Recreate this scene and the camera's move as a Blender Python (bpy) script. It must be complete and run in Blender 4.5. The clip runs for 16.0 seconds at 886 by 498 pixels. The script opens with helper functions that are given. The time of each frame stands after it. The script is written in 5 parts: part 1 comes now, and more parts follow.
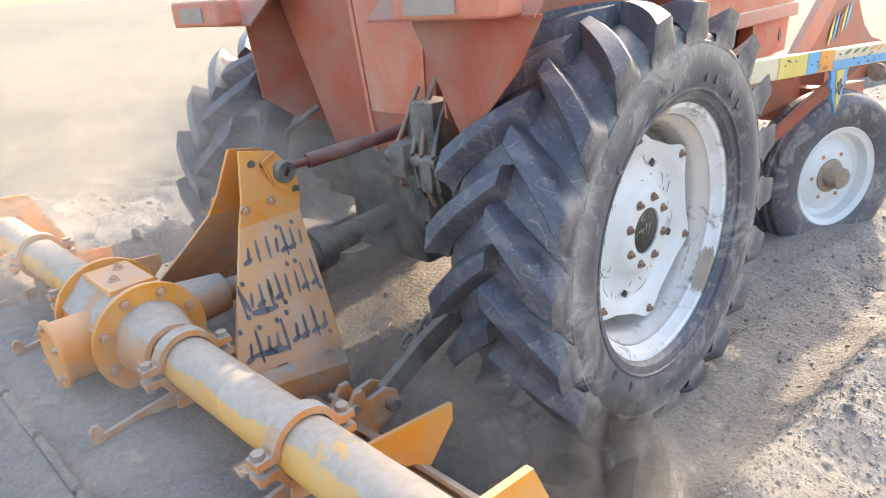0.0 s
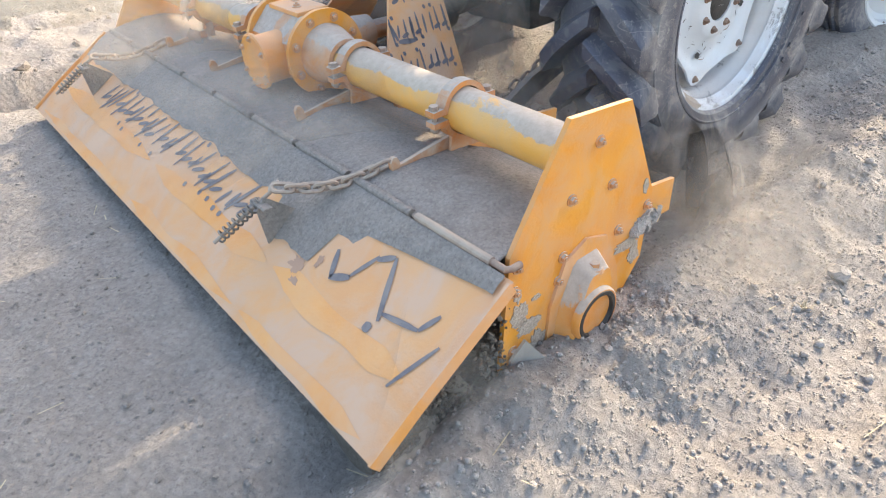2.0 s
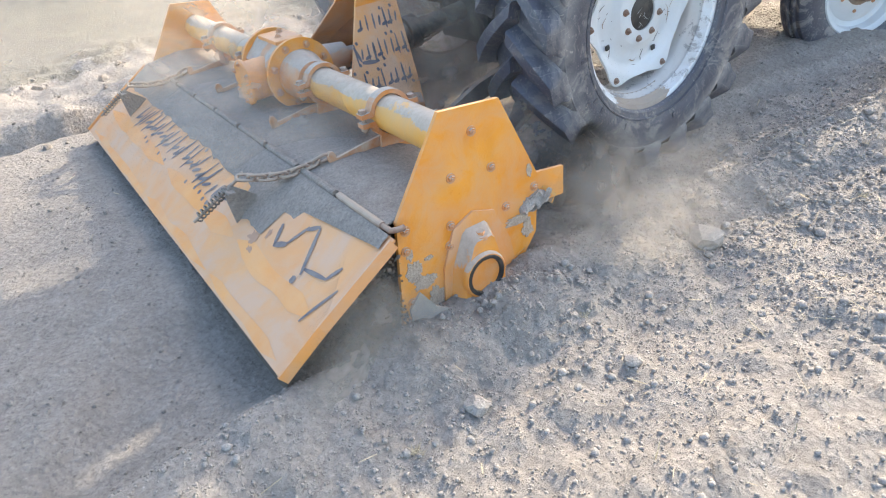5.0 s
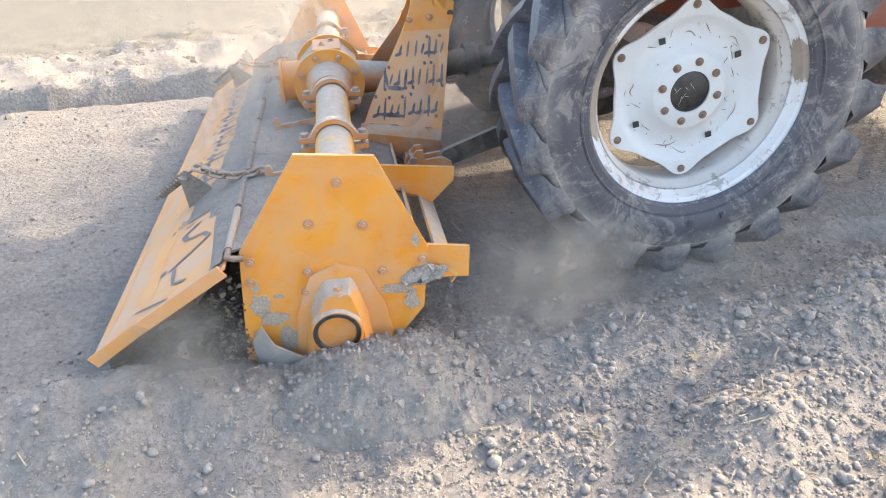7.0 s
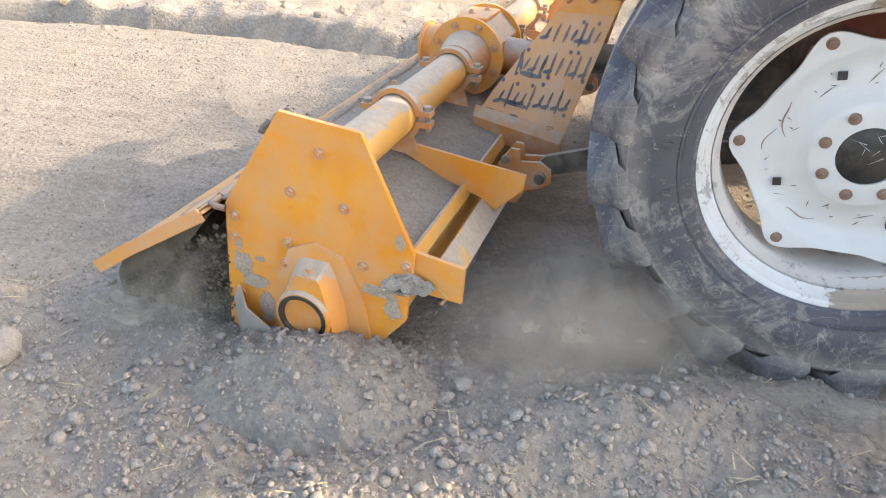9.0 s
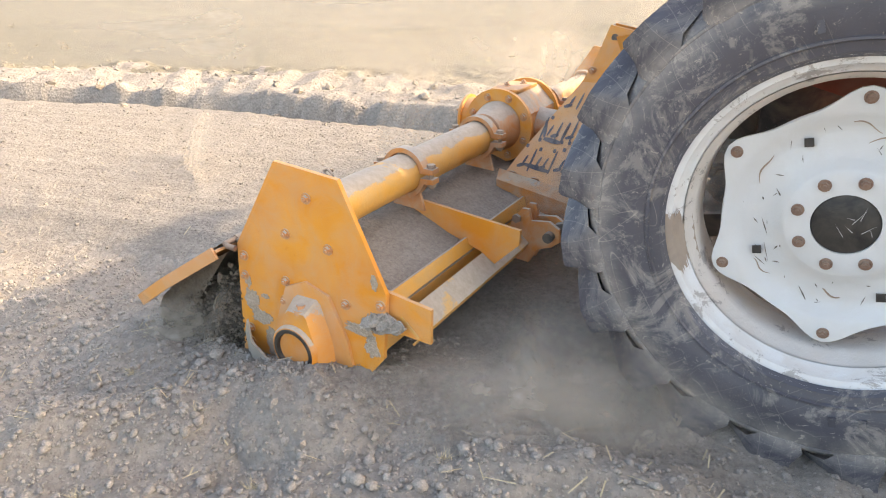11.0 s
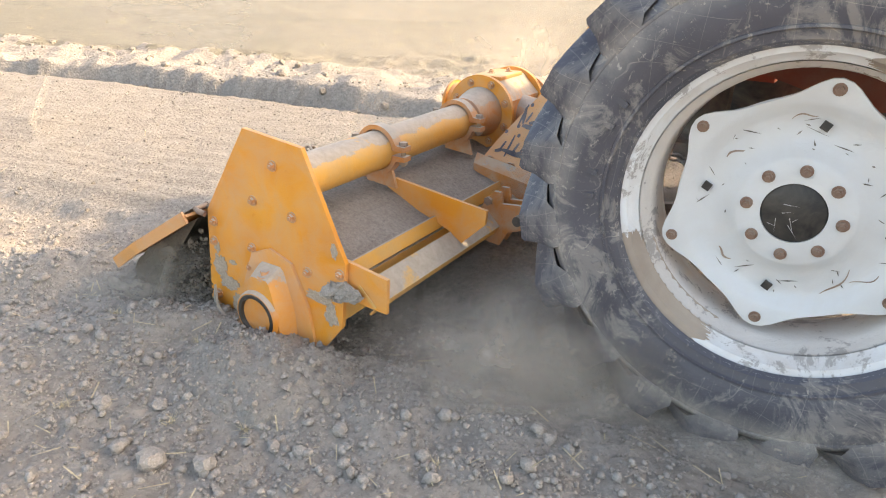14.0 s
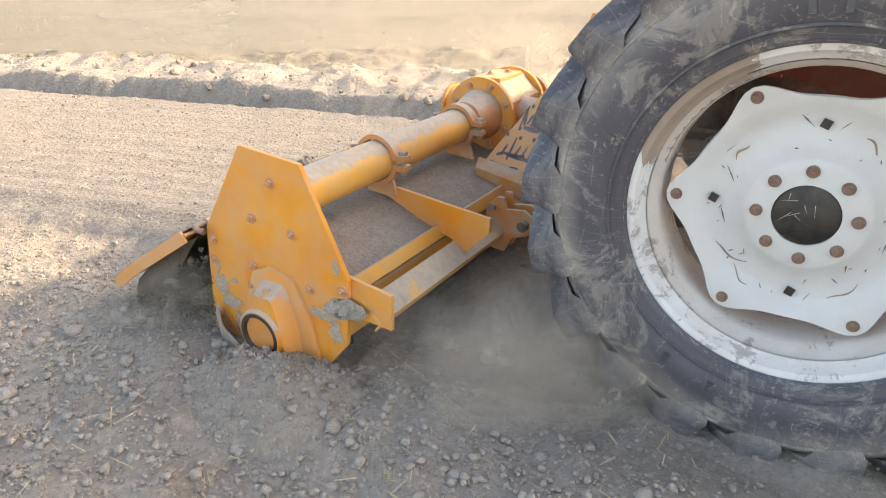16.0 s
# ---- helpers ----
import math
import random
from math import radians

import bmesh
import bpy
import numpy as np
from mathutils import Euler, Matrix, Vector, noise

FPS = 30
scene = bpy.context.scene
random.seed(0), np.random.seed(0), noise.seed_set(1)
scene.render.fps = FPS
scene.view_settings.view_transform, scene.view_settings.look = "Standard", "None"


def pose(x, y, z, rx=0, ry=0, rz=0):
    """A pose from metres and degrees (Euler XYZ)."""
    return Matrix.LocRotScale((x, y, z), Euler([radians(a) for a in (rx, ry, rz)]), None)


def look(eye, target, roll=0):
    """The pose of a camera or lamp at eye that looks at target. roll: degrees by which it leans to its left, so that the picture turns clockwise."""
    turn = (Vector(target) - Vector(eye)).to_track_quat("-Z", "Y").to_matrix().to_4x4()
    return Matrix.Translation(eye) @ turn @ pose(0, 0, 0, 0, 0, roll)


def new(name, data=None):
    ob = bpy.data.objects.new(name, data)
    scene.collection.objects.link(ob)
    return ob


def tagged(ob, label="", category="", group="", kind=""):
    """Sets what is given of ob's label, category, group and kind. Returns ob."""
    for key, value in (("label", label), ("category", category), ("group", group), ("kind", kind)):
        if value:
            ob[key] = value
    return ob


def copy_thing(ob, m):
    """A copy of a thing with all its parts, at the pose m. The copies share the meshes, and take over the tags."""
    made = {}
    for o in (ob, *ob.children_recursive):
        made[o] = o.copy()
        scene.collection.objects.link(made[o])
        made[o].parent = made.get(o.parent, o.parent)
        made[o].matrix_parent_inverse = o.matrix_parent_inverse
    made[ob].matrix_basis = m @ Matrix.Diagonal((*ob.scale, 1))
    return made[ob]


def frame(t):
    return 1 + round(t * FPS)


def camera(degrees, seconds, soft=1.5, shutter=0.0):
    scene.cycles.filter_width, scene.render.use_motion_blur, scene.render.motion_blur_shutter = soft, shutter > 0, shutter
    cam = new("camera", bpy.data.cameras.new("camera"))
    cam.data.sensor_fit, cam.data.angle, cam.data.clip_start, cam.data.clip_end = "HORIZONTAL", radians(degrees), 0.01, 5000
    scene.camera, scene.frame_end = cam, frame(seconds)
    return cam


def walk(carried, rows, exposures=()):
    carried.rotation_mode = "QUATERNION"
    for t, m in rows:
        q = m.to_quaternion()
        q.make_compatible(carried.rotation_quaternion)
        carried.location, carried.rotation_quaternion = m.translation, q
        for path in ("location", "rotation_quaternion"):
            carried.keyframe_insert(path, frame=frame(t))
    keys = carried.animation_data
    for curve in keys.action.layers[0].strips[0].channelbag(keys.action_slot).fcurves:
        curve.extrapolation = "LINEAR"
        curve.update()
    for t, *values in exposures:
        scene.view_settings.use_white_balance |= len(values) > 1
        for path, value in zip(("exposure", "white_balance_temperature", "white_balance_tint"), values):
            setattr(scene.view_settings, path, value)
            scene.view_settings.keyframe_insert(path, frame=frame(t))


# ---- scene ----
# ---- the drive of the tractor: a slow bend to the right ----
BEND = 0.080          # turn per metre, radians
CRAB = 2.0            # degrees by which the tiller looks right of its way
STEPS = [(0.0, 0.0), (1.5, 0.49), (3.0, 1.01), (4.0, 1.39), (5.0, 1.77), (6.0, 2.16), (7.5, 2.79), (8.5, 3.22), (9.5, 3.63), (11.0, 4.19), (12.0, 4.51), (13.0, 4.88), (14.0, 5.23), (15.0, 5.62), (16.0, 6.06)]


def along(t):
    return float(np.interp(t, [a for a, _ in STEPS], [b for _, b in STEPS]))


def drive(t):
    s = along(t)
    a = BEND * s
    return pose(math.sin(a) / BEND, (math.cos(a) - 1) / BEND, 0, 0, 0, -math.degrees(a) - CRAB)


def bend_place(s, d):
    """A place s metres along the drive and d metres to its left."""
    if s < 0:
        return s, d
    a = BEND * s
    r = 1 / BEND + d
    return r * math.sin(a), r * math.cos(a) - 1 / BEND


# ---- camera ----
cam = camera(66.7, 16.0, soft=1.1)
walk(cam, [(t, drive(t) @ look(eye, target, roll)) for t, eye, target, roll in (
    (0, (-0.522, -0.506, 1.351), (0.753, 0.844, 0.608), -4.9),
    (0.5, (-0.691, -0.576, 1.367), (0.62, 0.76, 0.66), -3.8),
    (1, (-0.856, -0.654, 1.339), (0.383, 0.69, 0.528), -3.5),
    (1.5, (-1.018, -0.759, 1.265), (0.003, 0.523, 0.118), -5.2),
    (2, (-1.134, -0.847, 1.293), (-0.128, 0.446, 0.147), -4.1),
    (2.5, (-1.29, -0.928, 1.323), (-0.316, 0.399, 0.187), -5.1),
    (3, (-1.363, -1.055, 1.286), (-0.452, 0.238, 0.063), -3.9),
    (3.5, (-1.267, -1.219, 1.319), (-0.296, 0.136, 0.215), -4.4),
    (4, (-1.24, -1.361, 1.354), (-0.249, 0.038, 0.324), -0.1),
    (4.5, (-1.229, -1.453, 1.352), (-0.354, -0.062, 0.214), -9.4),
    (5, (-1.034, -1.472, 1.341), (-0.16, -0.017, 0.284), -8.0),
    (6.2, (-0.42, -1.62, 1.33), (0.13, 0.06, 0.31), -4.3),
    (7.5, (0.293, -1.63, 1.317), (0.414, 0.11, 0.339), -0.6),
    (8, (0.453, -1.436, 1.302), (0.466, 0.312, 0.331), 0.4),
    (8.5, (0.586, -1.332, 1.281), (0.26, 0.423, 0.381), -0.1),
    (8.7, (0.651, -1.312, 1.244), (0.226, 0.346, 0.209), 1.5),
    (9.8, (0.94, -1.262, 1.215), (0.225, 0.34, 0.31), 0.3),
    (11, (1.161, -1.256, 1.182), (0.229, 0.321, 0.38), -1.1),
    (11.5, (1.2, -1.323, 1.151), (0.325, 0.21, 0.211), -0.8),
    (12, (1.266, -1.278, 1.166), (0.332, 0.28, 0.329), -1.0),
    (12.5, (1.288, -1.188, 1.147), (0.237, 0.278, 0.284), 1.2),
    (13, (1.256, -1.105, 1.139), (0.285, 0.386, 0.225), -0.9),
    (13.5, (1.223, -1.134, 1.164), (0.301, 0.411, 0.29), 0.0),
    (14, (1.302, -1.239, 1.135), (0.35, 0.324, 0.329), 1.4),
    (14.5, (1.273, -1.268, 1.173), (0.335, 0.29, 0.339), 1.4),
    (15, (1.3, -1.24, 1.156), (0.34, 0.3, 0.313), 1.8),
    (15.5, (1.308, -1.208, 1.137), (0.347, 0.328, 0.29), 2.1),
    (16, (1.278, -1.19, 1.166), (0.316, 0.357, 0.343), -0.8))],
    exposures=[(0, 2.20, 6850, 9), (1.2, 2.15, 7050, 9), (1.6, 2.10, 7250, 9), (2.0, 2.13, 6900, 9), (2.5, 2.10, 6650, 8), (3.5, 2.03, 6350, 7), (5.2, 2.07, 6550, 7), (7.4, 2.25, 7050, 10),
               (8.6, 2.23, 7500, 10), (11, 2.14, 8000, 11), (13, 2.17, 8100, 11), (16, 2.11, 8400, 11)])

# ---- light: a low sun ahead of the tractor, a dusty sky ----
SUN_UP, SUN_SIDE = 28.0, 10.5          # degrees above the field, degrees left of the first heading
world = bpy.data.worlds.new("sky")
scene.world = world
world.use_nodes = True
wn = world.node_tree.nodes
sky = wn.new("ShaderNodeTexSky")
sky.sky_type, sky.sun_disc = "NISHITA", False
sky.sun_elevation, sky.sun_rotation = radians(SUN_UP), radians(90 - SUN_SIDE)
sky.dust_density, sky.air_density = 3.0, 1.0
wn["Background"].inputs["Strength"].default_value = 0.15
world.node_tree.links.new(sky.outputs["Color"], wn["Background"].inputs["Color"])
sun = new("sun", bpy.data.lights.new("sun", "SUN"))
sun.data.energy, sun.data.angle, sun.data.color = 1.52, radians(1.0), (1.0, 0.86, 0.66)
toward = Vector((math.cos(radians(SUN_SIDE)) * math.cos(radians(SUN_UP)), math.sin(radians(SUN_SIDE)) * math.cos(radians(SUN_UP)), math.sin(radians(SUN_UP))))
sun.matrix_world = look(toward * 50, (0, 0, 0))

# ---- materials ----


class Nodes:
    """A small helper to write node materials in a few lines."""

    def __init__(self, name):
        self.mat = bpy.data.materials.new(name)
        self.mat.use_nodes = True
        self.tree = self.mat.node_tree
        self.bsdf = self.tree.nodes["Principled BSDF"]
        co = self.tree.nodes.new("ShaderNodeTexCoord")
        self.co = co.outputs["Object"]

    def put(self, socket, value):
        if isinstance(value, bpy.types.NodeSocket):
            self.tree.links.new(value, socket)
        elif isinstance(value, tuple) and len(value) == 3 and socket.type == "RGBA":
            socket.default_value = (*value, 1)
        else:
            socket.default_value = value

    def noise(self, scale, detail=4.0, rough=0.6, distort=0.0, stretch=None):
        n = self.tree.nodes.new("ShaderNodeTexNoise")
        co = self.co
        if stretch:
            m = self.tree.nodes.new("ShaderNodeMapping")
            m.inputs["Scale"].default_value = stretch
            self.put(m.inputs["Vector"], co)
            co = m.outputs["Vector"]
        self.put(n.inputs["Vector"], co)
        n.inputs["Scale"].default_value, n.inputs["Detail"].default_value = scale, detail
        n.inputs["Roughness"].default_value, n.inputs["Distortion"].default_value = rough, distort
        return n.outputs["Fac"]

    def ramp(self, fac, low, high, a=0.0, b=1.0):
        n = self.tree.nodes.new("ShaderNodeMapRange")
        self.put(n.inputs["Value"], fac)
        for key, v in (("From Min", low), ("From Max", high), ("To Min", a), ("To Max", b)):
            n.inputs[key].default_value = v
        return n.outputs["Result"]

    def math(self, op, a, b=0.0):
        n = self.tree.nodes.new("ShaderNodeMath")
        n.operation, n.use_clamp = op, op in ("MULTIPLY", "ADD")
        self.put(n.inputs[0], a)
        self.put(n.inputs[1], b)
        return n.outputs[0]

    def mix(self, fac, a, b):
        n = self.tree.nodes.new("ShaderNodeMix")
        n.data_type = "RGBA"
        self.put(n.inputs["Factor"], fac)
        self.put(n.inputs["A"], a)
        self.put(n.inputs["B"], b)
        return n.outputs["Result"]

    def up(self, low, high):
        """How far a face looks upward: where dust settles."""
        g = self.tree.nodes.new("ShaderNodeNewGeometry")
        s = self.tree.nodes.new("ShaderNodeSeparateXYZ")
        self.put(s.inputs[0], g.outputs["Normal"])
        return self.ramp(s.outputs["Z"], low, high)

    def bump(self, height, strength, distance):
        n = self.tree.nodes.new("ShaderNodeBump")
        self.put(n.inputs["Height"], height)
        n.inputs["Strength"].default_value, n.inputs["Distance"].default_value = strength, distance
        self.put(self.bsdf.inputs["Normal"], n.outputs["Normal"])

    def done(self, colour, rough=0.6, metal=0.0):
        self.put(self.bsdf.inputs["Base Color"], colour)
        self.put(self.bsdf.inputs["Roughness"], rough)
        self.put(self.bsdf.inputs["Metallic"], metal)
        return self.mat


DUST = (0.36, 0.30, 0.24)
DUST_PALE = (0.50, 0.42, 0.33)


def dusty_paint(name, colour, deep, dust=0.5, rough=0.5, up=(0.2, 1.0), grain=9.0, chips=0.0, dust_colour=DUST_PALE, cake=0.0):
    """Worn paint with patches of settled dust, more on what looks upward."""
    n = Nodes(name)
    base = n.mix(n.ramp(n.noise(3.0, 3), 0.35, 0.7), colour, deep)
    base = n.mix(n.ramp(n.noise(60, 3, 0.7), 0.62, 0.75, 0, 0.5), base, deep)
    patch = n.ramp(n.noise(grain, 6, 0.65, 0.6), 0.38, 0.72)
    amount = n.math("MULTIPLY", n.math("ADD", n.math("MULTIPLY", n.up(*up), 0.9), n.math("MULTIPLY", patch, 0.75)), dust)
    amount = n.math("ADD", amount, n.math("MULTIPLY", patch, dust * 0.3))
    base = n.mix(amount, base, dust_colour)
    if chips:
        chip = n.ramp(n.noise(9, 9, 0.78, 0.4), 0.66 - chips, 0.69 - chips, 0.0, 0.75)
        base = n.mix(chip, base, (0.30, 0.27, 0.25))
    if cake:
        # dry mud that lies on the upper side and flakes off in patches
        lie = n.math("MULTIPLY", n.up(-0.25, 0.75), 0.55)
        crust = n.ramp(n.math("ADD", lie, n.math("MULTIPLY", n.noise(7, 9, 0.72, 0.5), 0.62)), 0.80 - cake, 0.83 - cake, 0.0, 0.85)
        base = n.mix(crust, base, n.mix(n.ramp(n.noise(40, 5, 0.7), 0.3, 0.7), (0.36, 0.315, 0.265), (0.50, 0.445, 0.38)))
        patch = n.math("ADD", n.math("MULTIPLY", patch, 0.3), n.math("MULTIPLY", crust, 0.7))
    n.bump(n.math("ADD", n.noise(120, 4, 0.7), patch), 0.25, 0.004)
    return n.done(base, n.ramp(amount, 0, 1, rough, 0.92))


def soil(name, a, b, c, fine=1.0, streak=None):
    n = Nodes(name)
    big = n.noise(1.3 * fine, 4, 0.6)
    mid = n.noise(9 * fine, 5, 0.65)
    grit = n.noise(75 * fine, 6, 0.75)
    base = n.mix(n.ramp(mid, 0.3, 0.7), a, b)
    base = n.mix(n.ramp(big, 0.4, 0.66, 0, 0.7), base, c)
    base = n.mix(n.ramp(grit, 0.55, 0.72, 0, 0.55), base, tuple(min(1, v * 1.5) for v in b))
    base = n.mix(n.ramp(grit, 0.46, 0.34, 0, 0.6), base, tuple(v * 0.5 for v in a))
    cell = n.tree.nodes.new("ShaderNodeTexVoronoi")
    cell.feature, cell.inputs["Scale"].default_value = "SMOOTH_F1", 46 * fine
    cell.inputs["Randomness"].default_value = 1.0
    n.put(cell.inputs["Vector"], n.co)
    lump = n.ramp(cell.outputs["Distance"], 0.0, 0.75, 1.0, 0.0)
    # shade between the lumps is put into the colour: their gaps are darkened
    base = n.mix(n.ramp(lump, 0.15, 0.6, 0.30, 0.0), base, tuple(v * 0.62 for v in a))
    h = n.math("ADD", n.math("MULTIPLY", lump, 0.32), n.math("MULTIPLY", grit, 0.40))
    h = n.math("ADD", h, n.math("MULTIPLY", mid, 0.15))
    n.bump(h, 1.0, 0.022 / fine)
    return n.done(base, 0.95)


ORANGE = dusty_paint("orange_paint", (0.80, 0.33, 0.035), (0.70, 0.24, 0.02), 0.38, 0.42, (0.5, 1.0))
ORANGE_DUSTY = dusty_paint("orange_paint_under_dust", (0.76, 0.35, 0.09), (0.68, 0.26, 0.05), 0.86, 0.6, (0.1, 1.5), 5.0, 0.0, (0.60, 0.385, 0.250))
FLAP_BAND = dusty_paint("orange_flap_paint", (0.80, 0.34, 0.06), (0.70, 0.25, 0.035), 0.46, 0.6, (0.3, 1.4), 4.0, 0.0, (0.62, 0.43, 0.285))
TUBE_PAINT = dusty_paint("yellow_tube_paint", (0.80, 0.42, 0.09), (0.72, 0.32, 0.04), 0.36, 0.5, (0.0, 1.2), 11.0, 0.0, (0.50, 0.39, 0.27), 0.03)
CAST = dusty_paint("orange_casting", (0.66, 0.26, 0.06), (0.50, 0.17, 0.04), 0.66, 0.6, (0.0, 1.0), 14.0, 0.0, DUST_PALE, 0.02)
STRAP_PAINT = dusty_paint("rust_orange_strap", (0.58, 0.24, 0.07), (0.44, 0.16, 0.05), 0.75, 0.7, (-0.2, 1.0), 16.0)
BEARING_PAINT = dusty_paint("orange_bearing_paint_under_mud", (0.78, 0.32, 0.04), (0.62, 0.21, 0.03), 0.35, 0.5, (0.2, 1.0), 12.0, 0.0, DUST_PALE, 0.13)
RED = dusty_paint("red_tractor_paint", (0.40, 0.092, 0.050), (0.31, 0.066, 0.038), 0.62, 0.5, (0.1, 1.2), 4.0, 0.0, (0.33, 0.24, 0.18))
PINK_PALE = dusty_paint("pale_pink_paint", (0.62, 0.34, 0.26), (0.54, 0.27, 0.20), 0.6, 0.6, (0.0, 1.0), 6.0)
RED_PALE = dusty_paint("faded_red_paint", (0.60, 0.17, 0.09), (0.50, 0.11, 0.06), 0.5, 0.5, (0.0, 1.0), 5.0)
WHITE = dusty_paint("white_rim_paint", (0.67, 0.68, 0.685), (0.61, 0.62, 0.625), 0.20, 0.4, (0.4, 1.2), 6.0, 0.0, (0.46, 0.38, 0.31))
WHITE_RIM = dusty_paint("white_rim_paint_stained", (0.75, 0.76, 0.77), (0.69, 0.70, 0.71), 0.34, 0.45, (0.2, 1.4), 10.0, 0.115, (0.46, 0.36, 0.28))
STEEL = dusty_paint("greasy_dark_steel_and_hole_shade", (0.07, 0.065, 0.06), (0.04, 0.037, 0.035), 0.38, 0.55, (0.0, 1.0), 9.0)
SCRAPED = dusty_paint("scraped_grey_steel", (0.34, 0.32, 0.30), (0.24, 0.22, 0.20), 0.5, 0.5, (-0.2, 1.0), 14.0, 0.06)
RUST = dusty_paint("rusty_bolt_steel", (0.24, 0.13, 0.09), (0.16, 0.08, 0.055), 0.35, 0.7, (0.0, 1.0), 20.0)
CHAIN = dusty_paint("dusty_chain_steel", (0.28, 0.19, 0.14), (0.18, 0.11, 0.08), 0.55, 0.6, (-0.2, 0.9), 20.0)
INK = dusty_paint("dark_blue_lettering_paint", (0.050, 0.054, 0.090), (0.036, 0.038, 0.065), 0.34, 0.6, (0.2, 1.2), 12.0)
HUB_BLACK = dusty_paint("black_paint_and_hole_shade", (0.018, 0.018, 0.02), (0.012, 0.012, 0.013), 0.12, 0.45, (0.3, 1.0), 12.0)
BLUE_PAINT = dusty_paint("sky_blue_trim_paint", (0.12, 0.40, 0.68), (0.08, 0.30, 0.55), 0.2, 0.45, (0.4, 1.0))
YELLOW_PAINT = dusty_paint("yellow_trim_paint", (0.75, 0.60, 0.15), (0.62, 0.46, 0.10), 0.2, 0.45, (0.4, 1.0))
GREEN_PAINT = dusty_paint("leaf_green_trim_paint", (0.13, 0.22, 0.08), (0.08, 0.15, 0.05), 0.2, 0.45, (0.4, 1.0))
CREAM_PAINT = dusty_paint("cream_trim_paint", (0.70, 0.62, 0.45), (0.60, 0.50, 0.34), 0.3, 0.45, (0.4, 1.0))
HOOD_DUST = soil("grey_dust_on_hood", (0.250, 0.215, 0.185), (0.350, 0.303, 0.260), (0.295, 0.255, 0.220), 2.0)


def make_rubber():
    n = Nodes("dusty_tyre_rubber")
    base = n.mix(n.ramp(n.noise(4, 3), 0.35, 0.7), (0.047, 0.049, 0.067), (0.077, 0.080, 0.105))
    smear = n.ramp(n.noise(6, 9, 0.74, 1.2), 0.51, 0.58)
    speck = n.ramp(n.noise(46, 6, 0.72, 1.5), 0.60, 0.67)

    def hairline(scale, wide, stretch):
        v = n.math("SUBTRACT", n.noise(scale, 0.0, 0.5, 0.0, stretch), 0.5)
        return n.ramp(n.math("ABSOLUTE", v), wide, wide * 0.35)

    line = n.math("ADD", hairline(5, 0.006, (0.5, 1, 3.5)), hairline(5, 0.006, (3.0, 1, 0.7)))
    line = n.math("MULTIPLY", line, n.ramp(n.noise(8, 4, 0.6), 0.44, 0.60))
    spread = n.tree.nodes.new("ShaderNodeMapping")
    spread.inputs["Scale"].default_value = (1, 0, 1)
    n.put(spread.inputs["Vector"], n.co)
    radius = n.tree.nodes.new("ShaderNodeVectorMath")
    radius.operation = "LENGTH"
    n.put(radius.inputs[0], spread.outputs["Vector"])
    smear = n.math("MULTIPLY", smear, n.ramp(radius.outputs["Value"], 0.60, 0.55, 0.45, 1.0))
    dust = n.math("ADD", n.math("MULTIPLY", smear, 0.46), n.math("MULTIPLY", speck, 0.72))
    dust = n.math("ADD", dust, n.math("MULTIPLY", line, 0.50))
    # the shoulder ring, which the soil polishes, holds the most dust
    ring = n.math("MULTIPLY", n.ramp(radius.outputs["Value"], 0.490, 0.548), n.ramp(radius.outputs["Value"], 0.590, 0.552))
    ring = n.math("MULTIPLY", ring, n.ramp(n.noise(7, 7, 0.7), 0.36, 0.64, 0.10, 0.80))
    dust = n.math("ADD", dust, ring)
    dust = n.math("ADD", dust, 0.06)
    base = n.mix(dust, base, (0.37, 0.335, 0.30))
    n.bump(n.math("ADD", n.noise(90, 5, 0.7), speck), 0.35, 0.004)
    return n.done(base, n.ramp(dust, 0, 0.8, 0.33, 0.9))


RUBBER = make_rubber()
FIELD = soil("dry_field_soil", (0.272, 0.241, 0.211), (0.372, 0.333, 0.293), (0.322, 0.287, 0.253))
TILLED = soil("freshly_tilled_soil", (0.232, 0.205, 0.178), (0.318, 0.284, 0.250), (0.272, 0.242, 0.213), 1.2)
STUBBLE_FIELD = soil("grey_stubble_field", (0.165, 0.147, 0.112), (0.235, 0.212, 0.168), (0.200, 0.180, 0.140))
# soil colour darkened to carry the shade of the hollow under the flap
HOLLOW_SOIL = soil("hollow_shade_soil", (0.130, 0.109, 0.087), (0.190, 0.162, 0.130), (0.155, 0.132, 0.105), 1.6)
CLOD = soil("dry_soil_clods", (0.310, 0.277, 0.246), (0.42, 0.376, 0.334), (0.365, 0.327, 0.291), 4.0)
PEBBLE = soil("pale_field_pebbles", (0.33, 0.300, 0.270), (0.43, 0.395, 0.355), (0.38, 0.347, 0.312), 5.0)
MUD_FILM = soil("dried_tan_mud", (0.40, 0.325, 0.255), (0.52, 0.43, 0.345), (0.46, 0.375, 0.30), 3.0)
STRAW = soil("dry_straw", (0.46, 0.38, 0.25), (0.58, 0.50, 0.35), (0.52, 0.44, 0.30), 6.0)

# ---- mesh helpers ----


def part(name, bm, material, parent=None, label="", smooth=False, m=None):
    """Links a bmesh as one mesh object under a thing or a part."""
    bmesh.ops.recalc_face_normals(bm, faces=bm.faces)
    me = bpy.data.meshes.new(name)
    bm.to_mesh(me)
    bm.free()
    me.materials.append(material)
    if smooth:
        for p in me.polygons:
            p.use_smooth = True
        me.set_sharp_from_angle(angle=radians(38))
    ob = new(name, me)
    if parent is not None:
        ob.parent = parent
    if m is not None:
        ob.matrix_basis = m
    if label:
        ob["label"] = label
    return ob


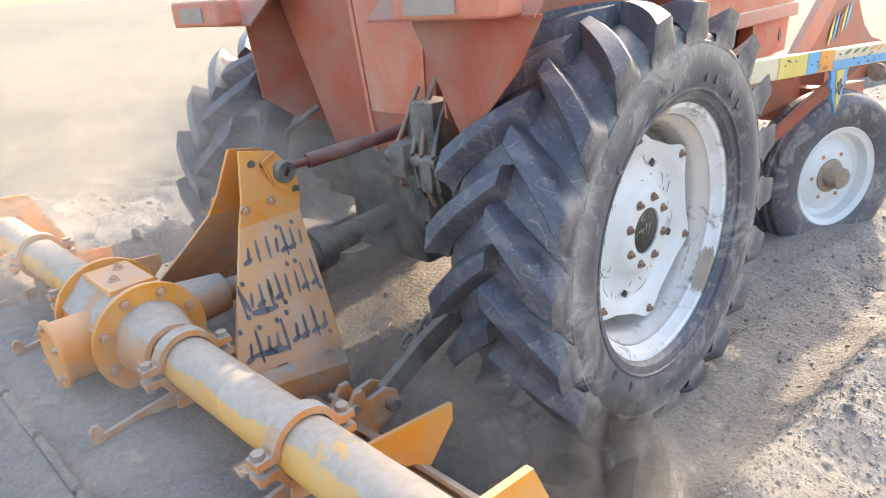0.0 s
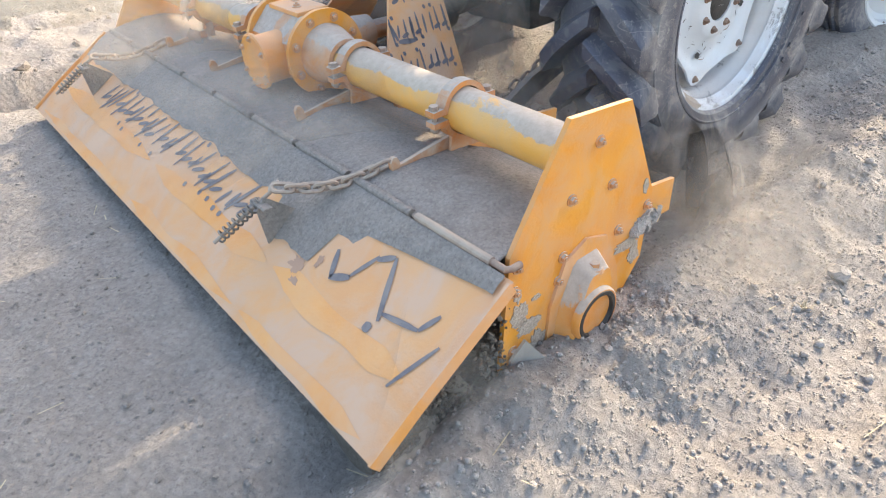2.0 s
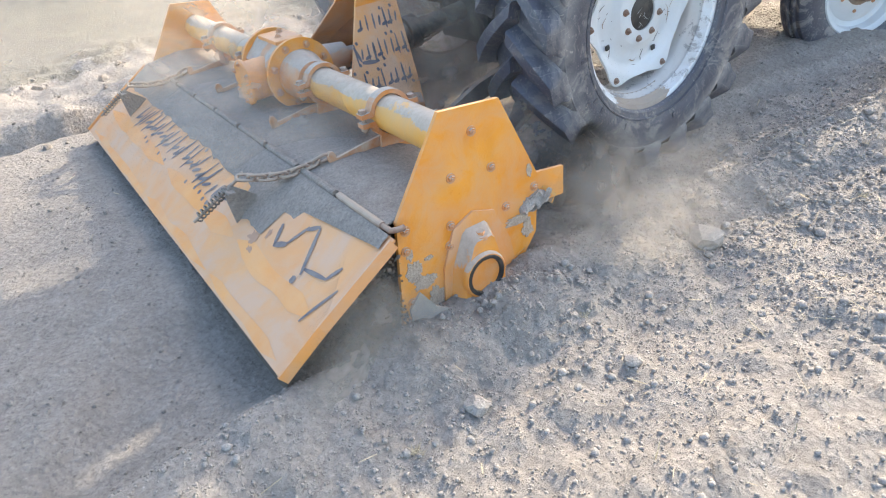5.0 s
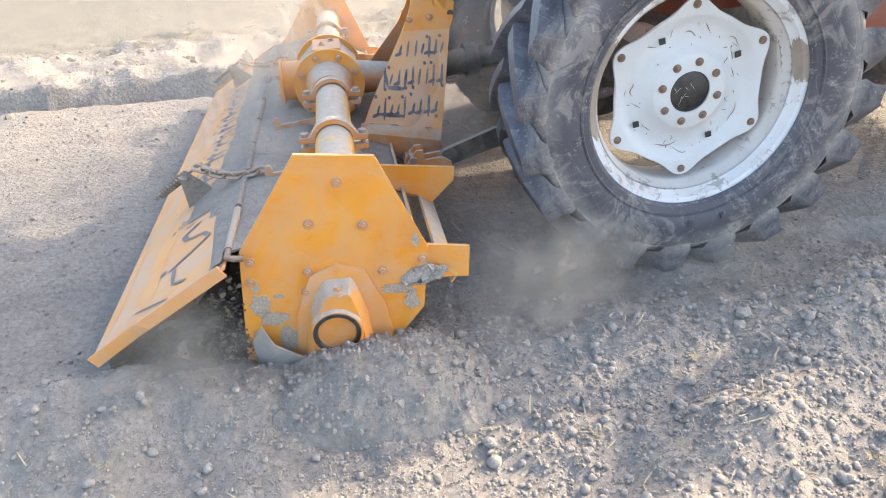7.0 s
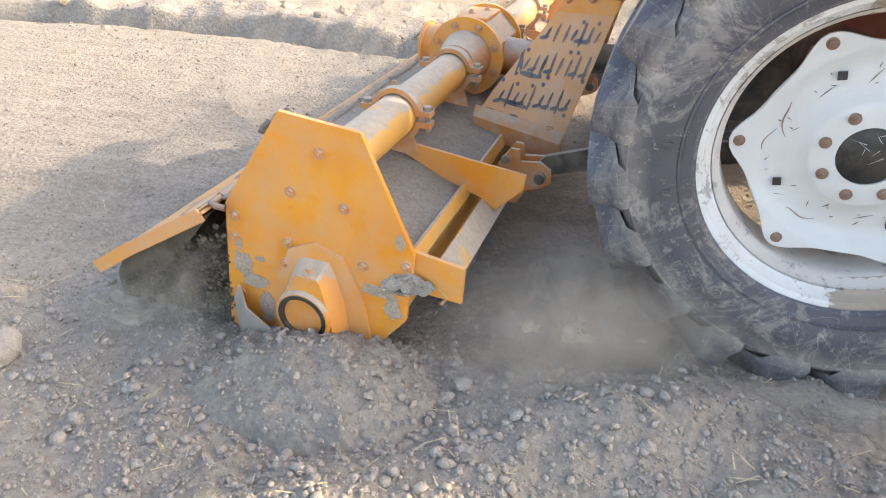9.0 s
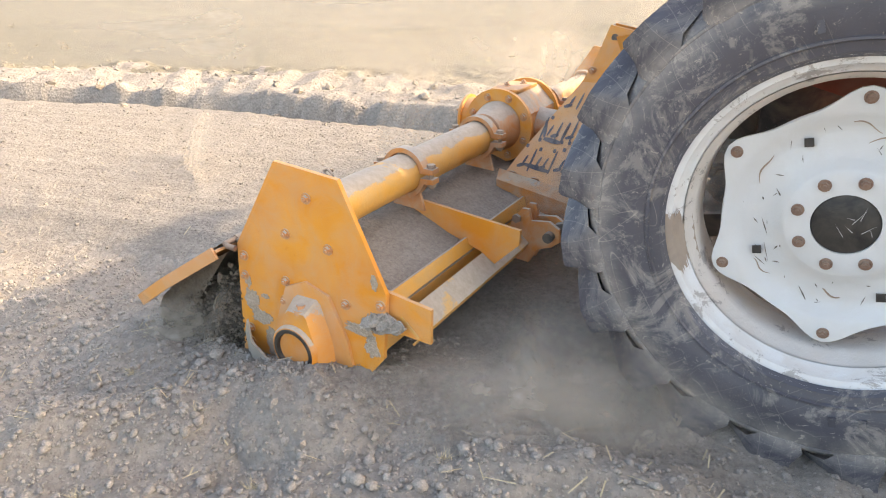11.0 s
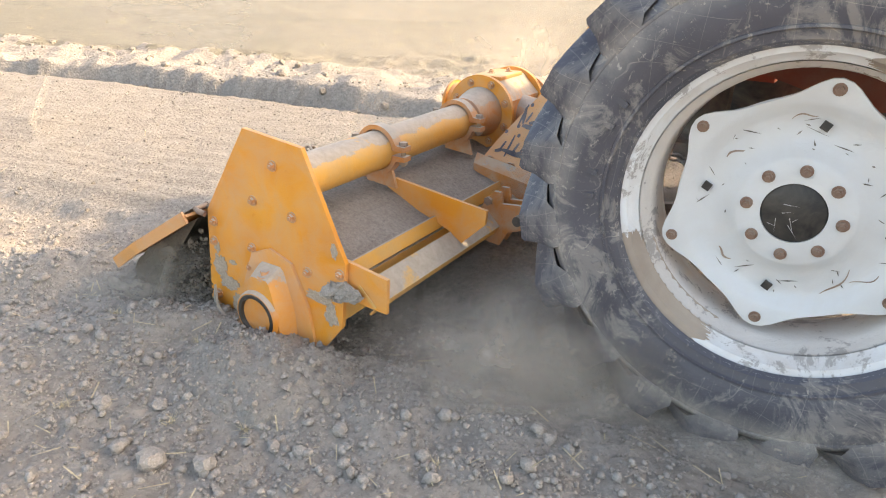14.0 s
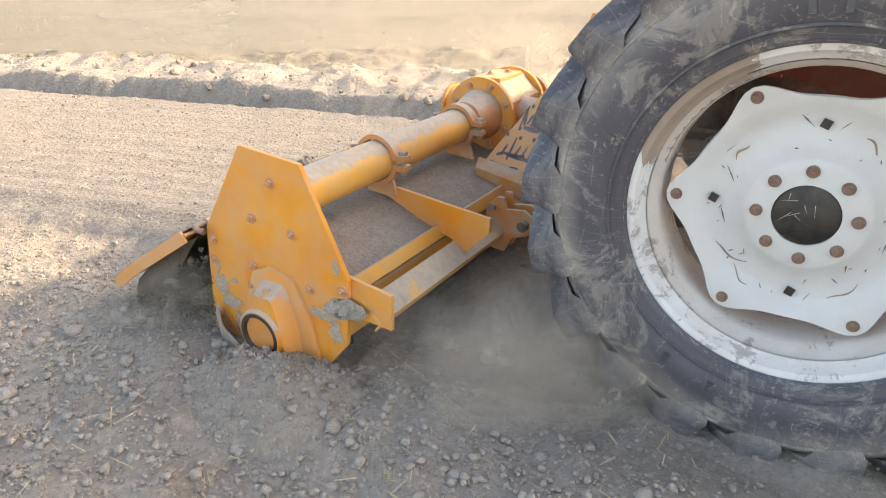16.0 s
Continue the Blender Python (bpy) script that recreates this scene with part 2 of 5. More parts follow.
def again(ob, parent, m):
    """The same piece once more, on the same mesh."""
    o = new(ob.name.split(".")[0], ob.data)
    o.parent = parent
    o.matrix_basis = m
    if "label" in ob:
        o["label"] = ob["label"]
    return o


def slab(bm, corners, thick):
    """A flat plate: its outline as 3D corners, its thickness as a vector."""
    a = [bm.verts.new(c) for c in corners]
    b = [bm.verts.new(Vector(c) + Vector(thick)) for c in corners]
    bm.faces.new(a)
    bm.faces.new(b[::-1])
    n = len(a)
    for i in range(n):
        bm.faces.new((a[i], b[i], b[(i + 1) % n], a[(i + 1) % n]))
    return bm


def block(bm, centre, size, turn=None):
    m = Matrix.Translation(centre) @ (turn.to_matrix().to_4x4() if turn else Matrix()) @ Matrix.Diagonal((*size, 1))
    bmesh.ops.create_cube(bm, size=1.0, matrix=m)
    return bm


def rod(bm, a, b, r0, r1=None, seg=20, caps=True):
    a, b = Vector(a), Vector(b)
    d = b - a
    m = Matrix.Translation((a + b) / 2) @ d.to_track_quat("Z", "Y").to_matrix().to_4x4()
    bmesh.ops.create_cone(bm, cap_ends=caps, segments=seg, radius1=r0, radius2=r0 if r1 is None else r1, depth=d.length, matrix=m)
    return bm


def lathe(bm, profile, seg=64, closed=False):
    """Turns (radius, y) pairs round the y axis."""
    rings = []
    for i in range(seg):
        a = 2 * math.pi * i / seg
        rings.append([bm.verts.new((r * math.sin(a), y, r * math.cos(a))) for r, y in profile])
    n = len(profile)
    for i in range(seg):
        p, q = rings[i], rings[(i + 1) % seg]
        for j in range(n if closed else n - 1):
            k = (j + 1) % n
            bm.faces.new((p[j], p[k], q[k], q[j]))
    return bm


def thicken(bm, t):
    """Gives an open sheet a second face, t metres under the first."""
    bmesh.ops.recalc_face_normals(bm, faces=bm.faces)
    bm.normal_update()
    faces, rim = bm.faces[:], [e for e in bm.edges if len(e.link_faces) == 1]
    low = {v: bm.verts.new(v.co - v.normal * t) for v in bm.verts[:]}
    sides = [(e.verts[0], e.verts[1]) for e in rim]
    for f in faces:
        bm.faces.new([low[v] for v in reversed(f.verts)])
    for a, b in sides:
        bm.faces.new((a, b, low[b], low[a]))
    return bm


def bevel(bm, width, seg=2, angle=30):
    edges = [e for e in bm.edges if len(e.link_faces) == 2 and e.calc_face_angle(0) > radians(angle)]
    bmesh.ops.bevel(bm, geom=edges, offset=width, segments=seg, profile=0.6, affect="EDGES", clamp_overlap=True)
    return bm


def sweep(bm, points, r, seg=8):
    """A round bar along a line of points."""
    rings = []
    pts = [Vector(p) for p in points]
    for i, p in enumerate(pts):
        d = (pts[min(i + 1, len(pts) - 1)] - pts[max(i - 1, 0)]).normalized()
        q = d.to_track_quat("Z", "Y")
        rings.append([bm.verts.new(p + q @ Vector((r * math.cos(2 * math.pi * j / seg), r * math.sin(2 * math.pi * j / seg), 0))) for j in range(seg)])
    for u, v in zip(rings, rings[1:]):
        for j in range(seg):
            bm.faces.new((u[j], u[(j + 1) % seg], v[(j + 1) % seg], v[j]))
    bm.faces.new(rings[0])
    bm.faces.new(rings[-1][::-1])
    return bm


def bolt_mesh(name, r=0.011, h=0.010, material=None):
    """A hexagon head on a washer, looking along -y, at the origin."""
    bm = bmesh.new()
    rod(bm, (0, 0.001, 0), (0, -0.003, 0), r * 1.45, seg=14)
    rod(bm, (0, -0.003, 0), (0, -h, 0), r, r * 0.92, seg=6)
    rod(bm, (0, -h, 0), (0, -h - 0.005, 0), r * 0.45, seg=8)
    ob = part(name, bm, material or CAST)
    return ob


# ---- the ground: one sheet, from the tracks to the horizon ----
rng = np.random.default_rng(7)


def value_noise(x, y, seed):
    """Smooth noise on a unit grid."""
    g = np.random.default_rng(seed).random((256, 256))
    xi, yi = np.floor(x).astype(int), np.floor(y).astype(int)
    u, v = x - xi, y - yi
    u, v = u * u * (3 - 2 * u), v * v * (3 - 2 * v)
    at = lambda i, j: g[i % 256, j % 256]
    return (at(xi, yi) * (1 - u) * (1 - v) + at(xi + 1, yi) * u * (1 - v) + at(xi, yi + 1) * (1 - u) * v + at(xi + 1, yi + 1) * u * v) * 2 - 1


def track_place(x, y):
    """How far along the drive, and how far left of it, a place lies."""
    x, y = np.asarray(x, float), np.asarray(y, float)
    R = 1 / BEND
    s = np.where(x < 0, x, R * np.arctan2(x, np.maximum(y + R, 0.1)))
    d = np.where(x < 0, y, np.hypot(x, y + R) - R)
    return s, d


def step(v, a, b):
    u = np.clip((v - a) / (b - a), 0, 1)
    return u * u * (3 - 2 * u)


RIDGE_A, RIDGE_B = drive(7.5) @ Vector((1.308, 0.094, 0)), drive(7.5) @ Vector((0.511, -0.503, 0))


def ground_height(x, y):
    x, y = np.asarray(x, float), np.asarray(y, float)
    s, d = track_place(x, y)
    near = 1 - step(np.hypot(x - 3, y), 14, 30)
    fine = (1 - step(-x, 8.5, 10)) * (1 - step(x, 9.5, 11)) * (1 - step(y, 4.8, 5.6)) * (1 - step(-y, 2.2, 3))
    z = 0.05 * value_noise(x * 0.35, y * 0.35, 1) * 0.5
    crumb = np.maximum(0, value_noise(x * 17, y * 17, 12) + 0.1) ** 1.5
    rough = 0.018 * value_noise(x * 5, y * 5, 2) + 0.014 * value_noise(x * 11, y * 11, 3) + 0.008 * value_noise(x * 29, y * 29, 4) + 0.007 * value_noise(x * 43, y * 43, 14) + (0.005 + 0.004 * step(s, 2.4, 3.2)) * crumb
    rough = rough * fine
    start = 0.55 * step(s, 1.9, 2.7)
    tilled = step(d - start, -0.06, 0.02) * (1 - step(d - 0.09 * np.clip(4 - s, 0, 3.5), 2.66, 2.72))
    rough = rough * (1 - 0.66 * tilled)
    later = step(s, 1.9, 2.7)
    pit = -0.05 * np.exp(-((d - 0.16) / 0.10) ** 2) * (1 - step(s, -0.3, 0.4)) - 0.02 * np.exp(-((d - 0.25) / 0.15) ** 2) * later
    early = 1 - step(s, 0.3, 1.0)
    fluffed = step(d, 0.45 - 0.38 * early, 0.80 - 0.50 * early) * (1 - step(d - 0.09 * np.clip(4 - s, 0, 3.5), 2.66, 2.72))
    furrow = (0.004 * np.sin(d * 2 * np.pi / 0.13 + 2 * value_noise(s * 0.8, d * 2, 21)) + 0.003 * np.sin(d * 2 * np.pi / 0.31)) * tilled * step(d, 0.3, 0.6)
    # soil thrown up along the right side plate, and the cut bank on the left
    wave = 0.88 + 0.25 * value_noise(s * 2.2, s * 0 + 3.3, 5)
    low = 1 - 0.62 * later
    heap = low * 0.130 * np.exp(-((d + 0.05) / np.where(d < -0.05, 0.22, 0.11 + 0.16 * later)) ** 2) * wave
    edge = d - 0.09 * np.clip(4 - s, 0, 3.5)
    bank = 0.19 * step(edge + 0.03 * value_noise(s * 3, s * 0, 6), 2.82, 2.88) - 0.15 * step(edge + 0.08 * value_noise(s * 1.7, s * 0, 16), 3.85, 4.15)
    lumps = (0.05 * value_noise(x * 2.4, y * 2.4, 8) + 0.03 * value_noise(x * 6, y * 6, 9)) * step(d, 2.75, 3.0) * fine
    # an old irrigation ridge that crosses the track
    ux, uy = (RIDGE_A - RIDGE_B).xy.normalized()
    off = (x - RIDGE_B.x) * uy - (y - RIDGE_B.y) * ux
    ridge = 0.075 * np.exp(-((off - 0.20) / 0.15) ** 2) * (1 - step(d, 0.15, 0.5))
    ridge = ridge + 0.05 * np.exp(-((off - 0.75) / 0.2) ** 2) * (1 - step(d, -0.1, 0.2))
    far_rise = 2.6 * step(np.hypot(x, y), 25, 110)
    return (z + rough + furrow + pit + heap + bank + lumps + ridge) * near + (0.02 * tilled + 0.065 * fluffed) * near + far_rise


def graded(core_a, core_b, stepsize, far_a, far_b):
    """Coordinates that are close together in the middle and spread out to the horizon."""
    mid = list(np.arange(core_a, core_b - stepsize * 0.5, stepsize))
    lo, hi, g = [], [], stepsize
    v = core_a
    while v > far_a:
        g *= 1.22
        v -= g
        lo.append(v)
    v, g = core_b, stepsize
    hi.append(v)
    while v < far_b:
        g *= 1.22
        v += g
        hi.append(v)
    return np.array(lo[::-1] + mid + hi)


def make_ground():
    xs = np.concatenate([graded(-9.0, -2.4, 0.05, -900, -2.4), np.arange(-2.376, 8.0, 0.024), graded(8.0, 10.0, 0.05, 8.0, 900)])
    ys = np.concatenate([graded(-2.6, -1.6, 0.05, -900, -1.6), np.arange(-1.576, 0.7, 0.024), graded(0.7, 5.2, 0.04, 0.7, 900)])
    X, Y = np.meshgrid(xs, ys, indexing="ij")
    Z = ground_height(X, Y)
    nx, ny = X.shape
    verts = np.stack([X.ravel(), Y.ravel(), Z.ravel()], 1)
    i, j = np.meshgrid(np.arange(nx - 1), np.arange(ny - 1), indexing="ij")
    a = (i * ny + j).ravel()
    faces = np.stack([a, a + ny, a + ny + 1, a + 1], 1)
    me = bpy.data.meshes.new("ground")
    me.from_pydata(verts.tolist(), [], faces.tolist())
    me.polygons.foreach_set("use_smooth", [True] * len(me.polygons))
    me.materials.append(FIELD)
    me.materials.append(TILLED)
    me.materials.append(STUBBLE_FIELD)
    # the strip that the tiller works, with a ragged border
    cx, cy = (X[:-1, :-1] + X[1:, 1:]) / 2, (Y[:-1, :-1] + Y[1:, 1:]) / 2
    s, d = track_place(cx, cy)
    rag = 0.05 * value_noise(cx * 7, cy * 7, 31)
    begin = 0.02 + 0.55 * step(s, 1.9, 2.7)
    strip = (d + rag > begin) & (d - 0.09 * np.clip(4 - s, 0, 3.5) + rag < 2.80) & (s < 6.3)
    beyond = d + 4 * rag > 4.0
    me.polygons.foreach_set("material_index", (strip.astype(int) + 2 * beyond).ravel().tolist())
    return tagged(new("ground", me), "dry tilled field soil, grey-brown, cloddy and dusty", "ground", kind="structure")


ground = make_ground()

# ---- the rotary tiller ----
MID = 1.32            # its middle, left of the right side plate
tiller = tagged(new("rotary_tiller"), "orange rotary tiller, dusty, hitched behind a red tractor", "rotary tiller")
BOLT = bolt_mesh("bolt", 0.011, 0.011)
BOLT.parent = tiller
BOLT.matrix_basis = pose(0.0, 0.006, 0.600)


def mirror_y(y):
    return 2 * MID - y


def side_plate(sign):
    """sign 1: the right plate, whose outside looks along -y; -1: the left one."""
    f = (lambda y: y) if sign > 0 else mirror_y
    bm = bmesh.new()
    outline = [(-0.103, 0.688), (0.108, 0.666), (0.242, 0.370), (0.221, 0.170), (0.10, 0.02), (-0.05, -0.07), (-0.25, -0.06), (-0.325, 0.03), (-0.287, 0.415)]
    slab(bm, [(x, f(0.006), z) for x, z in outline], (0, 0.014 * sign, 0))
    bevel(bm, 0.002, 1)
    return part("side_plate", bm, ORANGE, tiller)


plate_right, plate_left = side_plate(1), side_plate(-1)
for x, z in ((-0.088, 0.483), (0.059, 0.465), (-0.109, 0.333), (0.104, 0.311), (0.222, 0.336), (-0.263, 0.381), (-0.272, 0.316), (-0.122, 0.268), (-0.278, 0.135), (-0.283, 0.085)):
    again(BOLT, tiller, pose(x, 0.006, z))
for x, z in ((0, 0.6), (-0.088, 0.483), (0.059, 0.465), (-0.109, 0.333), (0.104, 0.311)):
    again(BOLT, tiller, pose(x, mirror_y(0.006), z, 0, 0, 180))
    again(BOLT, tiller, pose(x, 0.020, z, 0, 0, 180))

# a small drilled hole and the arched doubler plate with the rotor bearing
bm = bmesh.new()
arch = [(-0.175, 0.02), (-0.155, 0.20), (-0.105, 0.32), (-0.03, 0.352), (0.05, 0.325), (0.105, 0.20), (0.13, 0.04)]
slab(bm, [(x, 0.006, z) for x, z in arch], (0, -0.009, 0))
bevel(bm, 0.003, 1)
part("doubler_plate", bm, ORANGE_DUSTY, tiller)
bm = bmesh.new()
hous = [(-0.150, 0.05), (-0.125, 0.19), (-0.078, 0.292), (-0.062, 0.305), (0.008, 0.305), (0.020, 0.292), (0.052, 0.18), (0.062, 0.05)]
a = [bm.verts.new((x, -0.003, z)) for x, z in hous]
b = [bm.verts.new((-0.045 + (x + 0.045) * 0.80, -0.052, 0.02 + (z - 0.02) * 0.90)) for x, z in hous]
bm.faces.new(a)
bm.faces.new(b)
for i in range(len(hous)):
    k = (i + 1) % len(hous)
    bm.faces.new((a[i], a[k], b[k], b[i]))
bevel(bm, 0.012, 3)
bearing = part("bearing_housing", bm, BEARING_PAINT, tiller, "orange bearing housing caked with grey mud", smooth=True)
bm = bmesh.new()
m = Matrix.Translation((-0.045, 0, 0.155))
lathe(bm, [(0.05, -0.045), (0.080, -0.045), (0.078, -0.060), (0.073, -0.065), (0.064, -0.065), (0.060, -0.057), (0.03, -0.055), (0.001, -0.055)], 40)
part("bearing_cap", bm, BEARING_PAINT, bearing, smooth=True, m=m)
bm = bmesh.new()
lathe(bm, [(0.055, -0.0555), (0.058, -0.0665), (0.068, -0.0665), (0.074, -0.0615)], 40)
part("grease_ring", bm, HUB_BLACK, bearing, "black greasy ring round the bearing", smooth=True, m=m)
bm = bmesh.new()
rod(bm, (-0.028, -0.028, 0.270), (-0.028, -0.028, 0.282), 0.026, 0.023, 24)
rod(bm, (-0.028, -0.028, 0.280), (-0.028, -0.028, 0.294), 0.015, 0.014, 6)
part("oil_plug", bm, CAST, bearing)
# skid shoe, a worn steel plate behind the bearing
bm = bmesh.new()
slab(bm, [(-0.296, -0.006, 0.12), (-0.262, -0.024, 0.180), (-0.228, -0.050, 0.125), (-0.150, -0.056, 0.075), (-0.110, -0.058, -0.04), (-0.29, -0.006, -0.04)], (0, 0.008, 0))
part("skid_shoe", bm, SCRAPED, tiller, "bare scraped steel skid shoe")


def mud_film(parent, cx, cz, rx, rz, y, seed):
    """A thin ragged patch of dried mud on the plate's outside."""
    bm = bmesh.new()
    rim = []
    for i in range(56):
        a = 2 * math.pi * i / 56
        k = 1 + 0.45 * noise.noise(Vector((math.cos(a) * 1.6, math.sin(a) * 1.6, seed))) + 0.35 * noise.noise(Vector((math.cos(a) * 5, math.sin(a) * 5, seed + 3)))
        rim.append((cx + rx * k * math.cos(a), y, cz + rz * k * math.sin(a)))
    slab(bm, rim, (0, 0.0022, 0))
    part("mud_film", bm, MUD_FILM, parent, "thin film of dried grey mud")


for cx, cz, rx, rz, seed in ((-0.255, 0.235, 0.030, 0.035, 1), (-0.225, 0.185, 0.042, 0.022, 5), (-0.19, 0.10, 0.030, 0.05, 9), (0.150, 0.245, 0.050, 0.018, 13), (0.185, 0.200, 0.022, 0.034, 17), (-0.262, 0.300, 0.012, 0.018, 21), (0.205, 0.400, 0.010, 0.022, 25), (-0.20, 0.262, 0.014, 0.008, 29)):
    mud_film(plate_right, cx, cz, rx, rz, 0.0036, seed)
# mud pressed into the corner behind the frame bar
bm = bmesh.new()
bmesh.ops.create_icosphere(bm, subdivisions=4, radius=1.0, matrix=Matrix.Translation((0.225, 0.004, 0.285)) @ Matrix.Diagonal((0.058, 0.012, 0.028, 1)))
for v in bm.verts:
    v.co += Vector((noise.noise(v.co * 45), noise.noise(v.co * 45 + Vector((9, 0, 0))) * 0.6, noise.noise(v.co * 45 + Vector((0, 9, 0))))) * 0.028 + Vector((noise.noise(v.co * 150), noise.noise(v.co * 150 + Vector((5, 0, 0))), noise.noise(v.co * 150 + Vector((0, 5, 0))))) * 0.009
part("mud_lump", bm, CLOD, tiller, "grey dry mud caked on the frame")

# the hood: sheet that is bent over the rotor, thick with dust
bm = bmesh.new()
prof = [(0.214, 0.338), (0.15, 0.362), (0.08, 0.392), (-0.02, 0.425), (-0.14, 0.437), (-0.24, 0.430), (-0.322, 0.412)]
NY = 60
grid = []
for j in range(NY + 1):
    y = 0.021 + (mirror_y(0.021) - 0.021) * j / NY
    row = []
    for i in range(25):
        u = i / 24 * (len(prof) - 1)
        k = min(int(u), len(prof) - 2)
        x, z = [prof[k][c] + (prof[k + 1][c] - prof[k][c]) * (u - k) for c in (0, 1)]
        lump = 0.010 * noise.noise(Vector((x * 6, y * 5, 1))) + 0.005 * noise.noise(Vector((x * 22, y * 18, 2)))
        row.append(bm.verts.new((x, y, z + lump)))
    grid.append(row)
for p, q in zip(grid, grid[1:]):
    for i in range(24):
        bm.faces.new((p[i], p[i + 1], q[i + 1], q[i]))
thicken(bm, 0.006)
hood = part("hood", bm, HOOD_DUST, tiller, "hood plate buried under grey dust", smooth=True)
bm = bmesh.new()
block(bm, (0.221, MID, 0.332), (0.010, 2 * MID - 0.05, 0.044), Euler((0, radians(-14), 0)))
block(bm, (0.214, MID, 0.24), (0.008, 2 * MID - 0.05, 0.12), Euler((0, radians(8), 0)))
part("hood_lip", bm, TUBE_PAINT, hood, "yellow edge of the hood")
# hinge pipe at the hood's rear edge, in lengths
for i in range(9):
    y0 = 0.03 + i * 0.287
    bm = bmesh.new()
    rod(bm, (-0.318, y0, 0.414), (-0.318, y0 + 0.265, 0.414), 0.012, seg=12)
    part("hinge_pipe", bm, HOOD_DUST if i else CHAIN, tiller)
bm = bmesh.new()
sweep(bm, [(-0.318, 0.04, 0.414), (-0.318, -0.012, 0.414), (-0.300, -0.018, 0.412), (-0.275, -0.014, 0.408)], 0.009, 10)
part("hinge_pin", bm, RUST, tiller, smooth=True)

# the rear flap: a sloping board with a crease and a turned lower edge
FLAP_TOP, FLAP_FOLD, FLAP_LOW = (-0.326, 0.404), (-0.606, 0.233), (-0.735, 0.146)
flap_y0, flap_y1 = -0.045, 2 * MID + 0.0


def flap_point(u, y, out=0.0):
    """u from 0 at the hinge to 1 at the lower edge; out: metres off its upper face."""
    a, b, v = (FLAP_TOP, FLAP_FOLD, u / 0.68) if u < 0.68 else (FLAP_FOLD, FLAP_LOW, (u - 0.68) / 0.32)
    n = Vector((b[1] - a[1], a[0] - b[0]))
    n.normalize()
    return Vector((a[0] + (b[0] - a[0]) * v + n.x * out, y, a[1] + (b[1] - a[1]) * v + n.y * out))


bm = bmesh.new()
cuts = [0.0, 0.3, 0.66, 0.68, 0.70, 1.0]
rows = []
for u in cuts:
    rows.append([bm.verts.new(flap_point(u, flap_y0 + (flap_y1 - flap_y0) * j / 40, 0.0)) for j in range(41)])
for p, q in zip(rows, rows[1:]):
    for j in range(40):
        bm.faces.new((p[j], p[j + 1], q[j + 1], q[j]))
thicken(bm, 0.008)
flap = part("rear_flap", bm, ORANGE_DUSTY, tiller, "sloping orange rear flap with dark blue lettering", smooth=True)
for y in (flap_y0 - 0.004, flap_y1 - 0.004):
    bm = bmesh.new()
    top = [flap_point(u, y, 0.012) for u in (0.02, 0.68, 1.0)]
    low = [flap_point(u, y, -0.026) for u in (1.0, 0.68, 0.02)]
    slab(bm, top + low, (0, 0.008, 0))
    part("flap_edge", bm, ORANGE_DUSTY, flap, "worn yellow flap edge")
# dust lying on the upper half of the flap, with an uneven lower border
bm = bmesh.new()
tops = []
for j in range(121):
    y = flap_y0 + 0.02 + (flap_y1 - flap_y0 - 0.04) * j / 120
    edge = 0.30 + 0.05 * noise.noise(Vector((y * 3.5, 0, 0))) + 0.03 * noise.noise(Vector((y * 14, 0, 3)))
    if y < 0.40:
        edge = 0.10 + 0.10 * max(0, y) / 0.40
    if abs(y - 0.62) < 0.13:
        edge = 0.50 + 0.06 * noise.noise(Vector((y * 20, 2, 3)))
    tops.append([bm.verts.new(flap_point(edge * i / 5, y, 0.003 + 0.007 * min(1, (5 - i) / 2) + 0.004 * noise.noise(Vector((i * 0.5, y * 9, 7))))) for i in range(6)])
for p, q in zip(tops, tops[1:]):
    for i in range(5):
        bm.faces.new((p[i], p[i + 1], q[i + 1], q[i]))
part("settled_dust", bm, HOOD_DUST, flap, "grey dust lying on the flap", smooth=True)


def stroke(parent, points, width, place, out=0.0024):
    """A tapered painted stroke along a 2D line, a part of its own; place maps it on to a surface."""
    n = len(points)
    bm = bmesh.new()
    left, right = [], []
    for i in range(n):
        a, b = points[max(i - 1, 0)], points[min(i + 1, n - 1)]
        dx, dy = b[0] - a[0], b[1] - a[1]
        l = math.hypot(dx, dy) or 1
        w = width * (0.25 + 0.75 * math.sin(math.pi * (i + 0.6) / (n + 0.2)) ** 0.8) / 2
        left.append(bm.verts.new(place(points[i][0] - dy / l * w, points[i][1] + dx / l * w, out)))
        right.append(bm.verts.new(place(points[i][0] + dy / l * w, points[i][1] - dx / l * w, out)))
    for i in range(n - 1):
        bm.faces.new((left[i], left[i + 1], right[i + 1], right[i]))
    part("painted_stroke", bm, INK, parent)


def arc_line(cx, cy, rx, ry, a0, a1, n=9):
    return [(cx + rx * math.cos(radians(a0 + (a1 - a0) * i / (n - 1))), cy + ry * math.sin(radians(a0 + (a1 - a0) * i / (n - 1)))) for i in range(n)]


def dot(parent, x, y, r, place, out=0.0024):
    stroke(parent, [(x - r, y), (x - r * 0.3, y), (x + r * 0.3, y), (x + r, y)], r * 2.2, place, out)


FLAP_LONG = 0.479      # hinge to lower edge


def on_flap(x, y, out):
    """x along the flap, y metres down it."""
    return flap_point(y / FLAP_LONG, x, out)


def bar_stroke(parent, a, b, width, place, out=0.0024):
    """One plain painted bar from a to b."""
    stroke(parent, [(a[0] + (b[0] - a[0]) * k / 5, a[1] + (b[1] - a[1]) * k / 5) for k in range(6)], width, place, out)


